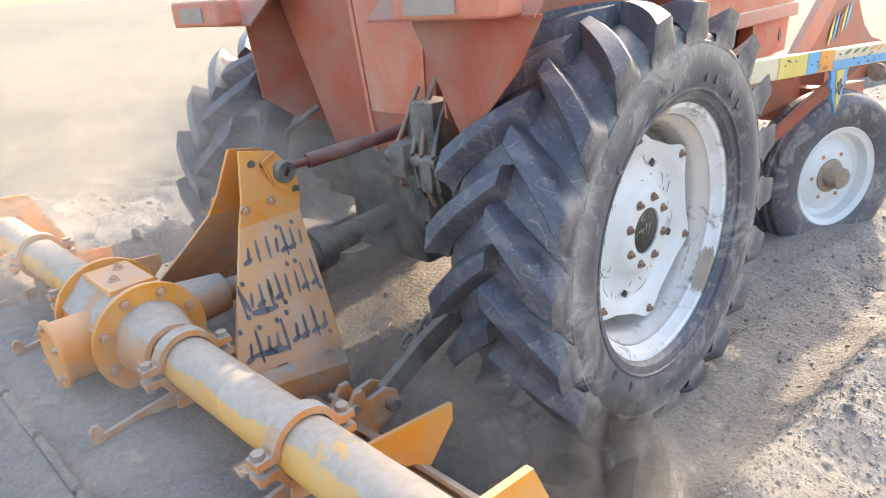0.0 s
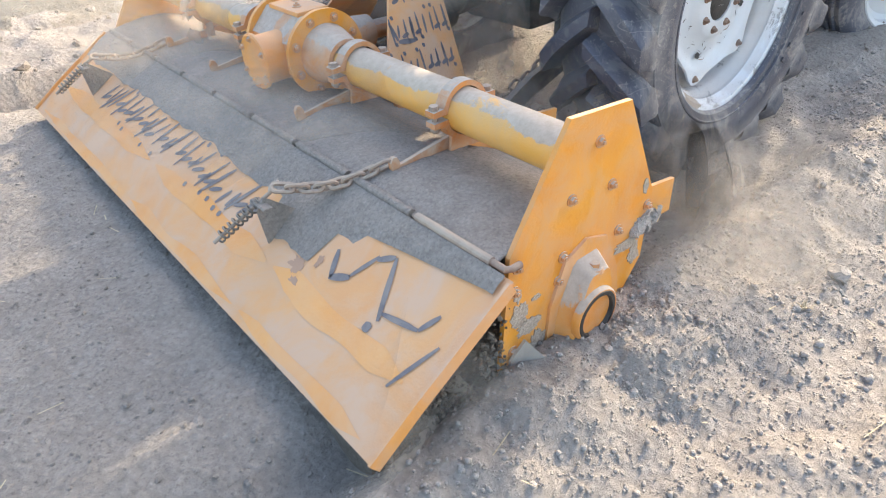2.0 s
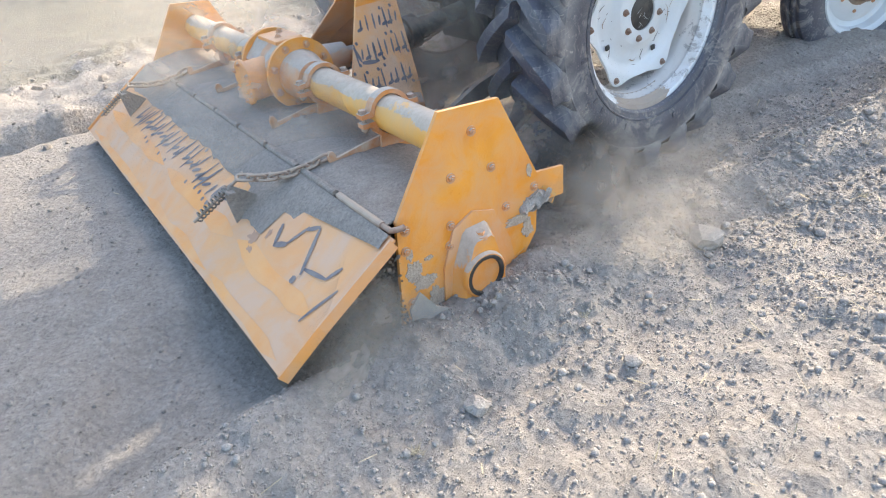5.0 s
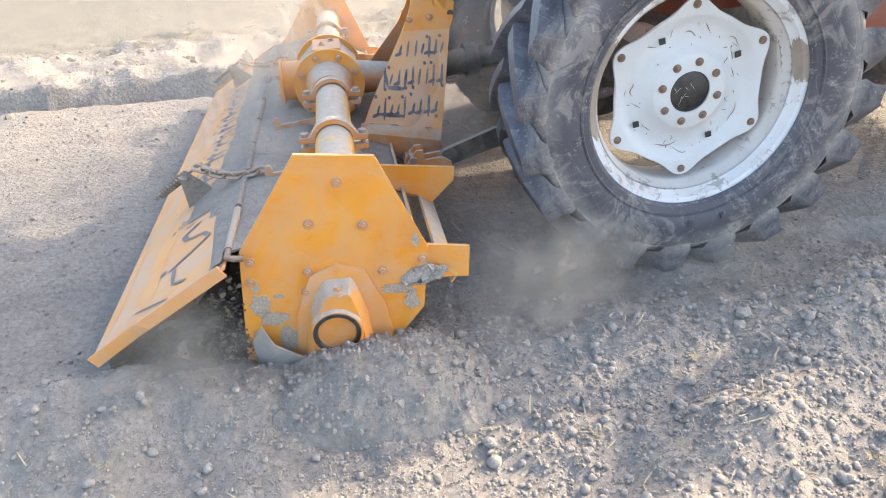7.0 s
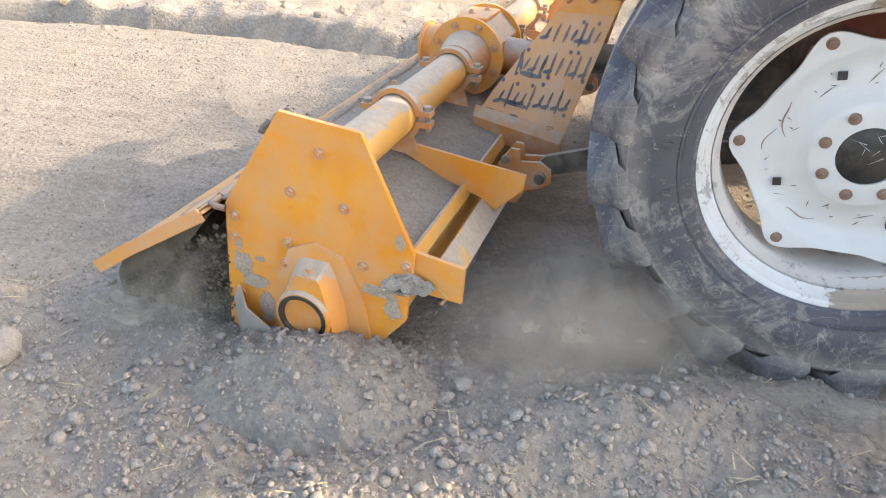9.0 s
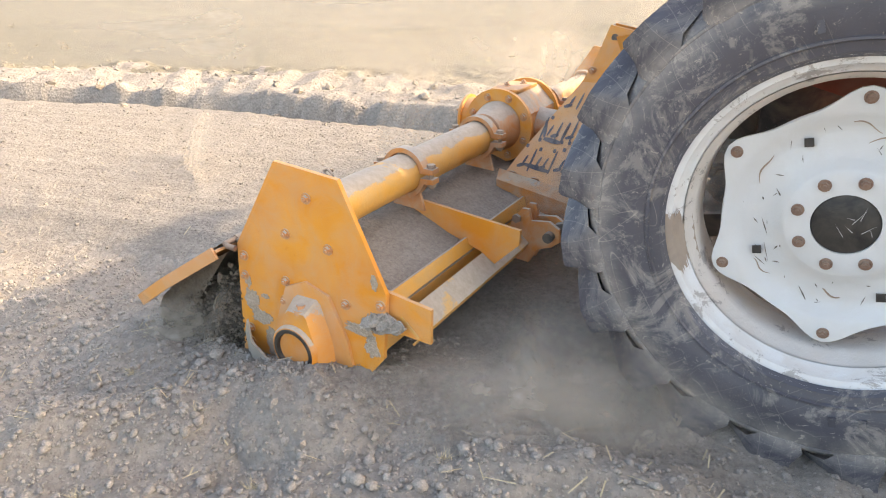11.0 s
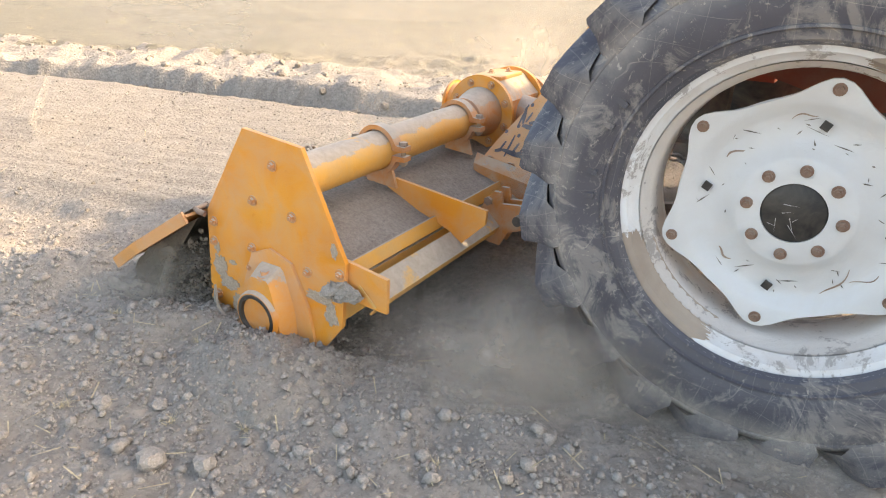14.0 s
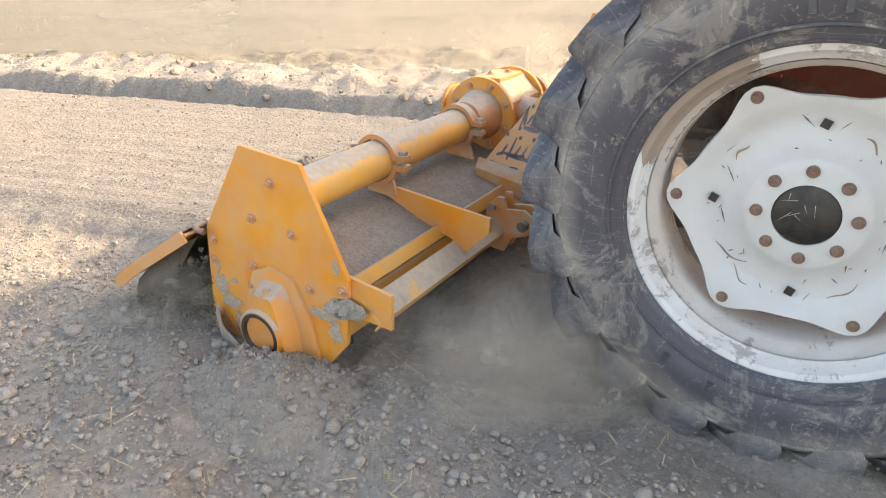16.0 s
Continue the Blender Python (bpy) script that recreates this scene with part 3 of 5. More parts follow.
# the lettering, as plain bars of its size and colour
random.seed(11)
y = 2.12
while y > 0.82:
    top = random.uniform(0.135, 0.160)
    lean = random.uniform(0.035, 0.075)
    long = random.choice((0.06, 0.09, 0.13))
    low = top + random.uniform(0.0, 0.13 - long)
    bar_stroke(flap, (y, low), (y + lean * long / 0.1, low + long), random.uniform(0.011, 0.017), on_flap)
    if random.random() < 0.55:
        bar_stroke(flap, (y - 0.01, top + 0.075), (y + 0.045, top + 0.10), 0.017, on_flap)
    if random.random() < 0.6:
        dot(flap, y + 0.02, random.choice((0.145, 0.285, 0.295)), 0.009, on_flap)
    y -= random.uniform(0.045, 0.060)
# the larger word beside the hinge
for a, b, width in (((0.000, 0.205), (0.050, 0.340), 0.012), ((0.048, 0.150), (0.075, 0.205), 0.015), ((0.075, 0.205), (0.190, 0.225), 0.015),
                    ((0.185, 0.245), (0.262, 0.100), 0.017), ((0.265, 0.100), (0.310, 0.130), 0.018), ((0.310, 0.120), (0.350, 0.205), 0.014),
                    ((0.345, 0.205), (0.405, 0.235), 0.022), ((0.400, 0.235), (0.440, 0.165), 0.018)):
    bar_stroke(flap, a, b, width, on_flap)
dot(flap, 0.200, 0.270, 0.012, on_flap)
# cleaner orange paint along the crease and the lower edge
for u0, u1, rag in ((0.585, 0.715, 0.035), (0.915, 0.985, 0.030)):
    for y0, y1 in ((0.02, 0.60), (0.64, 1.45), (1.50, 2.56)):
        bm = bmesh.new()
        n = 60
        ends = []
        for j in range(n + 1):
            y = y0 + (y1 - y0) * j / n
            taper = min(1.0, 6 * min(j, n - j) / n)
            mid = (u0 + u1) / 2
            lo = mid + (u0 - mid) * taper + rag * noise.noise(Vector((y * 5, u0 * 9, 1)))
            hi = mid + (u1 - mid) * taper + rag * noise.noise(Vector((y * 6, u0 * 9, 5)))
            hi = min(max(hi, lo + 0.002), 0.995)
            ends.append([bm.verts.new(flap_point(lo + (hi - lo) * i / 6, y, 0.0010)) for i in range(7)])
        for a, b in zip(ends, ends[1:]):
            for i in range(6):
                bm.faces.new((a[i], a[i + 1], b[i + 1], b[i]))
        part("worn_paint", bm, FLAP_BAND, flap, "cleaner orange paint along the crease")


def flap_stain(cx, cy, rx, ry, seed):
    """A flat ragged stain of rusty mud on the flap."""
    bm = bmesh.new()
    rim = []
    for i in range(60):
        a = 2 * math.pi * i / 60
        k = 1 + 0.55 * noise.noise(Vector((math.cos(a) * 1.6, math.sin(a) * 1.6, seed))) + 0.40 * noise.noise(Vector((math.cos(a) * 5, math.sin(a) * 5, seed + 3)))
        rim.append(bm.verts.new(on_flap(cx + rx * k * math.cos(a), cy + ry * k * math.sin(a), 0.0016)))
    bm.faces.new(rim)
    part("mud_stain", bm, STAIN, flap, "rusty brown mud stain")


STAIN = dusty_paint("rusty_mud_stain", (0.42, 0.24, 0.15), (0.34, 0.18, 0.11), 0.14, 0.85, (0.0, 1.0), 14.0)
for cx, cy, rx, ry, seed in ((0.53, 0.262, 0.026, 0.020, 2), (0.50, 0.300, 0.016, 0.010, 7), (0.47, 0.220, 0.010, 0.018, 17)):
    flap_stain(cx, cy, rx, ry, seed)


def hook_strap(y):
    """A flat bar on edge that arches back from a clamp's foot and ends in a curled hook."""
    top = [(-0.030, 0.466), (-0.070, 0.462), (-0.120, 0.456), (-0.170, 0.449), (-0.225, 0.442)]
    bm = bmesh.new()
    slab(bm, [(x, y, z) for x, z in top] + [(x, y, 0.405) for x, z in reversed(top)], (0, 0.012, 0))
    bevel(bm, 0.002, 1)
    strap = part("chain_strap", bm, STRAP_PAINT, tiller, "orange flat bar half buried in dust")
    bm = bmesh.new()
    slab(bm, [(-0.220, y - 0.002, 0.418), (-0.216, y - 0.002, 0.454), (-0.224, y - 0.002, 0.470), (-0.236, y - 0.002, 0.472), (-0.245, y - 0.002, 0.458), (-0.240, y - 0.002, 0.418)], (0, 0.015, 0))
    bevel(bm, 0.005, 2)
    part("hook", bm, STRAP_PAINT, strap, "curled orange hook", smooth=True)


def chain_and_spring(y):
    """A lift chain from a hook on the hood to a sprung lug on the flap."""
    bm = bmesh.new()
    slab(bm, [tuple(flap_point(0.30, y + 0.075, 0.0)), tuple(flap_point(0.56, y + 0.075, 0.0)), tuple(flap_point(0.46, y + 0.075, 0.10)), tuple(flap_point(0.38, y + 0.075, 0.115))], (0, 0.007, 0))
    slab(bm, [tuple(flap_point(0.40, y + 0.04, 0.095)), tuple(flap_point(0.40, y + 0.12, 0.095)), tuple(flap_point(0.44, y + 0.12, 0.11)), tuple(flap_point(0.44, y + 0.04, 0.11))], (0.004, 0, 0.004))
    lug = part("spring_lug", bm, HOOD_DUST, flap, "dusty welded lug")
    bm = bmesh.new()
    a, b = flap_point(0.40, y + 0.095, 0.100), flap_point(0.70, y + 0.150, 0.085)
    axis = (b - a).normalized()
    q = axis.to_track_quat("Z", "Y")
    n = 9 * 10
    pts = [a + (b - a) * (i / n) + q @ Vector((0.015 * math.cos(i * 2 * math.pi / 10), 0.015 * math.sin(i * 2 * math.pi / 10), 0)) for i in range(n + 1)]
    sweep(bm, pts, 0.0032, 6)
    part("spring", bm, STEEL, lug, "dark coil spring", smooth=True)
    bm = bmesh.new()
    rod(bm, a - axis * 0.05, b + axis * 0.02, 0.006, seg=8)
    sweep(bm, [a - axis * 0.05 + q @ Vector((0.016 * math.cos(k) - 0.016, 0, 0.016 * math.sin(k))) for k in [i * 0.6 for i in range(9)]], 0.005, 6)
    part("spring_rod", bm, CHAIN, lug, smooth=True)
    # the chain hangs in a shallow sag between both
    start, end = a - axis * 0.055, Vector((-0.245, y - 0.09, 0.455))
    links = 8
    for i in range(links):
        u = (i + 0.5) / links
        c = start.lerp(end, u) - Vector((0, 0, 0.028 * math.sin(math.pi * u)))
        d = (end - start) + Vector((0, 0, -0.028 * math.pi * math.cos(math.pi * u)))
        m = Matrix.Translation(c) @ d.to_track_quat("X", "Z").to_matrix().to_4x4() @ pose(0, 0, 0, 90 * (i % 2) + 25)
        if i == 0:
            bm = bmesh.new()
            ring = [Vector((0.0170 * (1 if math.cos(k) > 0 else -1) + 0.0135 * math.cos(k), 0.0135 * math.sin(k), 0)) for k in [2 * math.pi * j / 16 for j in range(17)]]
            sweep(bm, ring, 0.0060, 7)
            first = part("chain_link", bm, CHAIN, tiller, smooth=True, m=m)
        else:
            again(first, tiller, m)
    hook_strap(y - 0.105)


for y in (0.60, 2.18):
    chain_and_spring(y)
for y in (1.000, 1.64):
    hook_strap(y)

# the cross tube with its clamps
TX, TZ, TR = 0.0, 0.542, 0.063
for y0, y1 in ((0.021, 1.06), (1.58, mirror_y(0.021))):
    bm = bmesh.new()
    rod(bm, (TX, y0, TZ), (TX, y1, TZ), TR, seg=40)
    part("cross_tube", bm, TUBE_PAINT, tiller, "yellow cross tube with flaking paint", smooth=True)


def clamp(y):
    bm = bmesh.new()
    for s in (1, -1):
        # half collar with two lugs
        pts = [(math.cos(radians(a)), s * math.sin(radians(a))) for a in range(8, 173, 12)]
        outer = [(x * 0.079, z * 0.079 + s * 0.004) for x, z in pts]
        inner = [(x * 0.064, z * 0.064 + s * 0.004) for x, z in pts]
        lug_r = [(0.112, s * 0.008), (0.112, s * 0.024), (0.078, s * 0.026)]
        shape = [(0.064, s * 0.008)] + lug_r + outer[2:-2] + [(-0.078, s * 0.026), (-0.112, s * 0.024), (-0.112, s * 0.008), (-0.064, s * 0.008)] + inner[::-1][1:-1]
        slab(bm, [(TX + x, y - 0.019, TZ + z) for x, z in shape], (0, 0.038, 0))
    bevel(bm, 0.003, 1, 50)
    c = part("tube_clamp", bm, CAST, tiller)
    for x in (-0.096, 0.096):
        bm = bmesh.new()
        rod(bm, (TX + x, y, TZ - 0.042), (TX + x, y, TZ + 0.03), 0.008, seg=8)
        rod(bm, (TX + x, y, TZ + 0.025), (TX + x, y, TZ + 0.037), 0.015, 0.014, 6)
        rod(bm, (TX + x, y, TZ - 0.036), (TX + x, y, TZ - 0.025), 0.015, seg=6)
        part("clamp_bolt", bm, CHAIN, c)
    bm = bmesh.new()
    slab(bm, [(-0.05, y - 0.006, 0.43), (0.07, y - 0.006, 0.42), (0.05, y - 0.006, 0.49), (-0.04, y - 0.006, 0.49)], (0, 0.012, 0))
    part("clamp_foot", bm, CAST, c)


for y in (0.483, 0.982, mirror_y(0.982), mirror_y(0.483)):
    clamp(y)

# gearbox in the middle
m_g = Matrix.Translation((-0.005, 0, 0.545))
for s in (1, -1):
    f = (lambda y: y) if s > 0 else mirror_y
    bm = bmesh.new()
    lathe(bm, [(0.062, f(1.035)), (0.074, f(1.04)), (0.078, f(1.075)), (0.092, f(1.125)), (0.100, f(1.165)), (0.100, f(1.175))], 40)
    part("gearbox_neck", bm, CAST, tiller, smooth=True, m=m_g)
    bm = bmesh.new()
    ring = [(0.147 * math.cos(2 * math.pi * (i + 0.5) / 36), 0.147 * math.sin(2 * math.pi * (i + 0.5) / 36)) for i in range(36)]
    slab(bm, [(x, f(1.168), z) for x, z in ring], (0, 0.018 * s, 0))
    bevel(bm, 0.004, 2)
    flange = part("gearbox_flange", bm, ORANGE, tiller, m=m_g)
    for i in range(8):
        a = 2 * math.pi * (i + 0.5) / 8
        again(BOLT, flange, pose(0.121 * math.cos(a), f(1.168), 0.121 * math.sin(a), 0, 0, 0 if s > 0 else 180))
bm = bmesh.new()
oct_ = [(0.135 * math.cos(2 * math.pi * (i + 0.5) / 8), 0.135 * math.sin(2 * math.pi * (i + 0.5) / 8)) for i in range(8)]
slab(bm, [(x, 1.186, z) for x, z in oct_], (0, 2 * (MID - 1.186), 0))
bevel(bm, 0.010, 2)
part("gearbox_body", bm, CAST, tiller, smooth=True, m=m_g)
bm = bmesh.new()
block(bm, (0, MID, 0.130), (0.12, 0.20, 0.016))
bevel(bm, 0.004, 2)
top_cover = part("gearbox_cover", bm, ORANGE_DUSTY, tiller, m=m_g)
again(BOLT, top_cover, pose(-0.02, MID - 0.03, 0.138, -90))
again(BOLT, top_cover, pose(0.02, MID + 0.05, 0.138, -90))
bm = bmesh.new()
lathe(bm, [(0.001, -0.215), (0.088, -0.215), (0.094, -0.210), (0.094, -0.200), (0.083, -0.198), (0.083, -0.10)], 40)
cap = part("gearbox_cap", bm, ORANGE, tiller, smooth=True, m=Matrix.Translation((0, MID - 0.02, 0.540)) @ pose(0, 0, 0, 0, 0, -90))
for i in range(6):
    a = 2 * math.pi * (i + 0.5) / 6
    again(BOLT, cap, pose(0.078 * math.cos(a), -0.214, 0.078 * math.sin(a)) @ Matrix.Scale(0.8, 4))
bm = bmesh.new()
rod(bm, (0.10, MID, 0.53), (0.27, MID, 0.525), 0.075, 0.06, 30)
rod(bm, (0.27, MID, 0.525), (0.40, MID, 0.52), 0.035, seg=20)
part("input_housing", bm, CAST, tiller, smooth=True)

# mast: two bent plates that lean together
def mast_y(z):
    return 0.945 + (z - 0.36) * 0.73 if z < 0.735 else 1.219 + (z - 0.735) * 0.32


def mast_plate(s):
    f = (lambda y: y) if s > 0 else mirror_y
    low = [(0.112, 0.410), (0.150, 0.480), (0.318, 0.735), (0.520, 0.735), (0.445, 0.420), (0.425, 0.352), (0.14, 0.385)]
    up = [(0.318, 0.735), (0.350, 0.800), (0.392, 0.935), (0.497, 0.915), (0.546, 0.835), (0.536, 0.770), (0.520, 0.735)]
    bm = bmesh.new()
    slab(bm, [(x, f(mast_y(z)), z) for x, z in low], (0, 0.012 * s, 0))
    lo = part("mast_plate", bm, ORANGE_DUSTY, tiller, "dusty orange mast plate with dark blue lettering" if s > 0 else "")
    bm = bmesh.new()
    slab(bm, [(x, f(mast_y(z + 0.0001 if z >= 0.735 else z)), z) for x, z in up], (0, 0.012 * s, 0))
    slab(bm, [(0.430, f(mast_y(0.80) - 0.008), 0.90), (0.497, f(mast_y(0.915) - 0.008), 0.913), (0.544, f(mast_y(0.835) - 0.008), 0.835), (0.530, f(mast_y(0.775) - 0.008), 0.775), (0.46, f(mast_y(0.82) - 0.008), 0.82)], (0, 0.008 * s, 0)) if s > 0 else None
    hi = part("mast_head", bm, ORANGE, lo)
    for x, z in ((0.350, 0.776), (0.436, 0.782)):
        again(BOLT, hi, pose(x, f(mast_y(z)), z, 14 * s, 0, 0 if s > 0 else 180))
    for x, z in ((0.150, 0.418), (0.242, 0.408), (0.378, 0.390)):
        again(BOLT, lo, pose(x, f(mast_y(z)), z, 36 * s, 0, 0 if s > 0 else 180))
    # solid dark discs on the plate stand in for the shade inside pin holes
    for x, z in ((0.415, 0.893), (0.452, 0.884), (0.525, 0.795)):
        bm = bmesh.new()
        y = f(mast_y(z)) - s * 0.001
        rod(bm, (x, y, z), (x, y - 0.002 * s if (x < 0.5 or s < 0) else y - 0.009, z), 0.013, seg=18)
        part("pin_hole_shade", bm, STEEL, hi, "dark disc for the shade in a pin hole")
    return lo


mast = mast_plate(1)
mast_plate(-1)
bm = bmesh.new()
slab(bm, [(0.105, 0.935, 0.405), (0.425, 0.935, 0.345), (0.425, 0.960, 0.385), (0.105, 0.960, 0.44)], (0, 0.004, -0.07))
part("mast_foot", bm, CAST, tiller)


def on_mast(x, z, out):
    n = Vector((0, -1, 0.73)).normalized() * out
    return Vector((x, mast_y(z), z)) + n


random.seed(4)
for z, x0, x1 in ((0.675, 0.290, 0.485), (0.575, 0.225, 0.470), (0.470, 0.170, 0.430)):
    x = x1
    while x > x0:
        tall = random.choice((0.035, 0.055, 0.075))
        bar_stroke(mast, (x, z - 0.01 + tall * 0.6), (x - 0.016, z - 0.01 - tall * 0.4), random.uniform(0.008, 0.011), on_mast, 0.0025)
        if random.random() < 0.6:
            bar_stroke(mast, (x - 0.004, z - 0.018), (x - 0.034, z - 0.026), 0.012, on_mast, 0.0025)
        if random.random() < 0.5:
            dot(mast, x - 0.012, z + random.choice((0.035, 0.042, -0.040)), 0.006, on_mast, 0.0025)
        x -= random.uniform(0.026, 0.036)
for a, b, width in (((0.185, 0.452), (0.285, 0.438), 0.015), ((0.225, 0.600), (0.232, 0.545), 0.013), ((0.232, 0.540), (0.300, 0.532), 0.016), ((0.300, 0.535), (0.318, 0.600), 0.012)):
    bar_stroke(mast, a, b, width, on_mast, 0.0025)

# front beam, tabs, braces and the hitch clevises
bm = bmesh.new()
slab(bm, [(0.276, 0.021, 0.313), (0.330, 0.021, 0.262), (0.324, 0.021, 0.255), (0.270, 0.021, 0.306)], (0, 2 * MID - 0.042, 0))
slab(bm, [(0.330, 0.021, 0.262), (0.324, 0.021, 0.255), (0.306, 0.021, 0.236), (0.312, 0.021, 0.232)], (0, 2 * MID - 0.042, 0))
part("front_beam", bm, TUBE_PAINT, tiller, "yellow angle-iron front beam, scuffed")
for s in (1, -1):
    f = (lambda y: y) if s > 0 else mirror_y
    bm = bmesh.new()
    slab(bm, [(0.20, f(0.022), 0.378), (0.367, f(0.022), 0.352), (0.363, f(0.022), 0.250), (0.19, f(0.022), 0.262)], (0, 0.012 * s, 0))
    bevel(bm, 0.002, 1)
    part("frame_tab", bm, ORANGE, tiller)
    bm = bmesh.new()
    slab(bm, [(-0.02, f(0.488), 0.440), (0.06, f(0.488), 0.452), (0.404, f(0.488), 0.410), (0.400, f(0.488), 0.362), (0.318, f(0.488), 0.282), (0.268, f(0.488), 0.316), (0.14, f(0.488), 0.362)], (0, 0.012 * s, 0))
    bevel(bm, 0.002, 1)
    part("brace", bm, ORANGE, tiller)
    bm = bmesh.new()
    for y in (0.735, 0.795):
        lugshape = [(0.24, 0.20), (0.26, 0.33), (0.30, 0.385), (0.325, 0.385), (0.335, 0.345), (0.40, 0.352), (0.435, 0.330), (0.440, 0.285), (0.410, 0.262), (0.36, 0.245), (0.33, 0.19)]
        slab(bm, [(x, f(y), z) for x, z in lugshape], (0, 0.014 * s, 0))
    bevel(bm, 0.003, 1)
    clevis = part("hitch_clevis", bm, CAST, tiller)
    bm = bmesh.new()
    rod(bm, (0.405, f(0.71), 0.303), (0.405, f(0.84), 0.303), 0.018, seg=16)
    part("hitch_pin", bm, STEEL, clevis, smooth=True)
    bm = bmesh.new()
    rod(bm, (0.285, f(0.72), 0.350), (0.285, f(0.83), 0.350), 0.009, seg=8)
    rod(bm, (0.285, f(0.718), 0.350), (0.285, f(0.730), 0.350), 0.016, seg=6)
    part("clevis_bolt", bm, CHAIN, clevis)
# rotor under the hood
bm = bmesh.new()
rod(bm, (-0.045, 0.03, 0.13), (-0.045, mirror_y(0.03), 0.13), 0.045, seg=16)
for i in range(11):
    y = 0.10 + i * 0.243
    rod(bm, (-0.045, y, 0.13), (-0.045, y + 0.012, 0.13), 0.10, seg=16)
    for k in range(3):
        a = 2 * math.pi * (k / 3 + i * 0.09)
        c, s = math.cos(a), math.sin(a)
        slab(bm, [(-0.045 + 0.06 * c, y, 0.13 + 0.06 * s), (-0.045 + 0.20 * c - 0.02 * s, y, 0.13 + 0.20 * s + 0.02 * c), (-0.045 + 0.20 * c + 0.03 * s, y, 0.13 + 0.20 * s - 0.03 * c), (-0.045 + 0.06 * c + 0.03 * s, y, 0.13 + 0.06 * s - 0.03 * c)], (0, 0.01, 0))
part("rotor", bm, STEEL, tiller, "steel rotor with bent blades")

# ---- the tractor ----
tractor = tagged(new("tractor"), "dusty red farm tractor with white wheel rims", "tractor")
AX, AZ = 1.229, 0.596
RW = 0.53             # middle of the right rear tyre


def rear_wheel():
    bm = bmesh.new()
    prof = [(0.392, -0.168), (0.400, -0.160), (0.372, -0.150), (0.362, -0.128), (0.352, -0.118), (0.352, -0.100), (0.335, -0.080), (0.330, 0.02), (0.345, 0.09), (0.358, 0.12), (0.372, 0.150), (0.398, 0.160), (0.392, 0.168)]
    outer = [(r + 0.012, y) for r, y in prof[::-1]]
    lathe(bm, prof + outer, 72, True)
    rim = part("rear_wheel", bm, WHITE_RIM, tractor, "white steel rim, chipped, with a lugged black tyre", smooth=True)
    bm = bmesh.new()
    tyre_prof = [(0.386, -0.160), (0.398, -0.176), (0.415, -0.180), (0.440, -0.192), (0.47, -0.199), (0.50, -0.201), (0.535, -0.199), (0.556, -0.192), (0.570, -0.181), (0.584, -0.156), (0.600, -0.08), (0.604, 0.0)]
    tyre_prof = tyre_prof + [(r, -y) for r, y in tyre_prof[-2::-1]]
    lathe(bm, tyre_prof, 96)
    part("tyre", bm, RUBBER, rim, "worn black tyre, smeared with dust", smooth=True)
    # raised rings and worn moulding on the sidewall
    bm = bmesh.new()
    for r, y in ((0.425, -0.188), (0.548, -0.1955)):
        lathe(bm, [(r - 0.006, y + 0.004), (r - 0.003, y - 0.002), (r + 0.003, y - 0.002), (r + 0.006, y + 0.004)], 96)
    part("sidewall_ring", bm, RUBBER, rim, smooth=True)
    bm = bmesh.new()
    random.seed(5)
    for k in range(46):
        a = 2 * math.pi * k / 46
        if random.random() < 0.45:
            continue
        r = 0.486 + random.choice((0.0, 0.0, -0.028))
        w, h = 0.014, 0.026
        cs, sn = math.cos(a), math.sin(a)
        corner = [(-w / 2, -h / 2), (w / 2, -h / 2), (w / 2, h / 2), (-w / 2, h / 2)]
        slab(bm, [((r + v) * sn + u * cs, -0.1985 - 0.0022, (r + v) * cs - u * sn) for u, v in corner], (0, 0.006, 0))
    tagged(part("moulded_mark", bm, RUBBER, rim), kind="stuff")
    # lugs: swept bars that run from the shoulder to the middle
    for side in (-1, 1):
        bm = bmesh.new()
        rings = []
        for j in range(13):
            u = j / 12
            if u < 0.25:
                # the foot on the sidewall, which swells out to the shoulder
                v = u / 0.25
                yy, base, top = 0.190 + 0.016 * math.sin(v * math.pi / 2), 0.528 + 0.040 * v, 0.532 + 0.118 * v ** 0.8
                lead, w = -0.050 + 0.050 * v ** 0.6, 0.040 + 0.060 * v ** 0.7
            else:
                v = (u - 0.25) / 0.75
                yy, base, top = 0.203 - 0.211 * v, 0.570 + 0.030 * min(1, v * 2.5), 0.650 + 0.010 * math.sin(v * math.pi / 2)
                lead, w = 0.30 * v ** 0.80, 0.100 - 0.032 * v ** 0.7
            ring = []
            for part_up, k, out in ((0.0, -1.45, -0.004), (0.40, -1.02, 0.0), (0.90, -0.84, 0.004), (1.0, -0.68, 0.006), (0.97, 0.62, 0.006), (0.86, 0.82, 0.004), (0.40, 1.02, 0.0), (0.0, 1.45, -0.004)):
                r = base + (top - base) * part_up
                a = lead + k * w / 2 / 0.63
                ring.append(bm.verts.new((r * math.sin(a), side * (yy + (out if u < 0.3 else 0)), r * math.cos(a))))
            rings.append(ring)
        for p, q in zip(rings, rings[1:]):
            for i in range(8):
                bm.faces.new((p[i], p[(i + 1) % 8], q[(i + 1) % 8], q[i]))
        bm.faces.new(rings[0])
        bm.faces.new(rings[-1][::-1])
        lug = part("lug", bm, RUBBER, rim, smooth=True)
        n = 20
        lug.matrix_basis = pose(0, 0, 0, 0, 0 if side < 0 else 180 / n)
        for k in range(1, n):
            again(lug, rim, pose(0, 0, 0, 0, 360 * (k + (0 if side < 0 else 0.5)) / n))
    # the dished centre with six corners
    bm = bmesh.new()
    N = 96
    rings = []
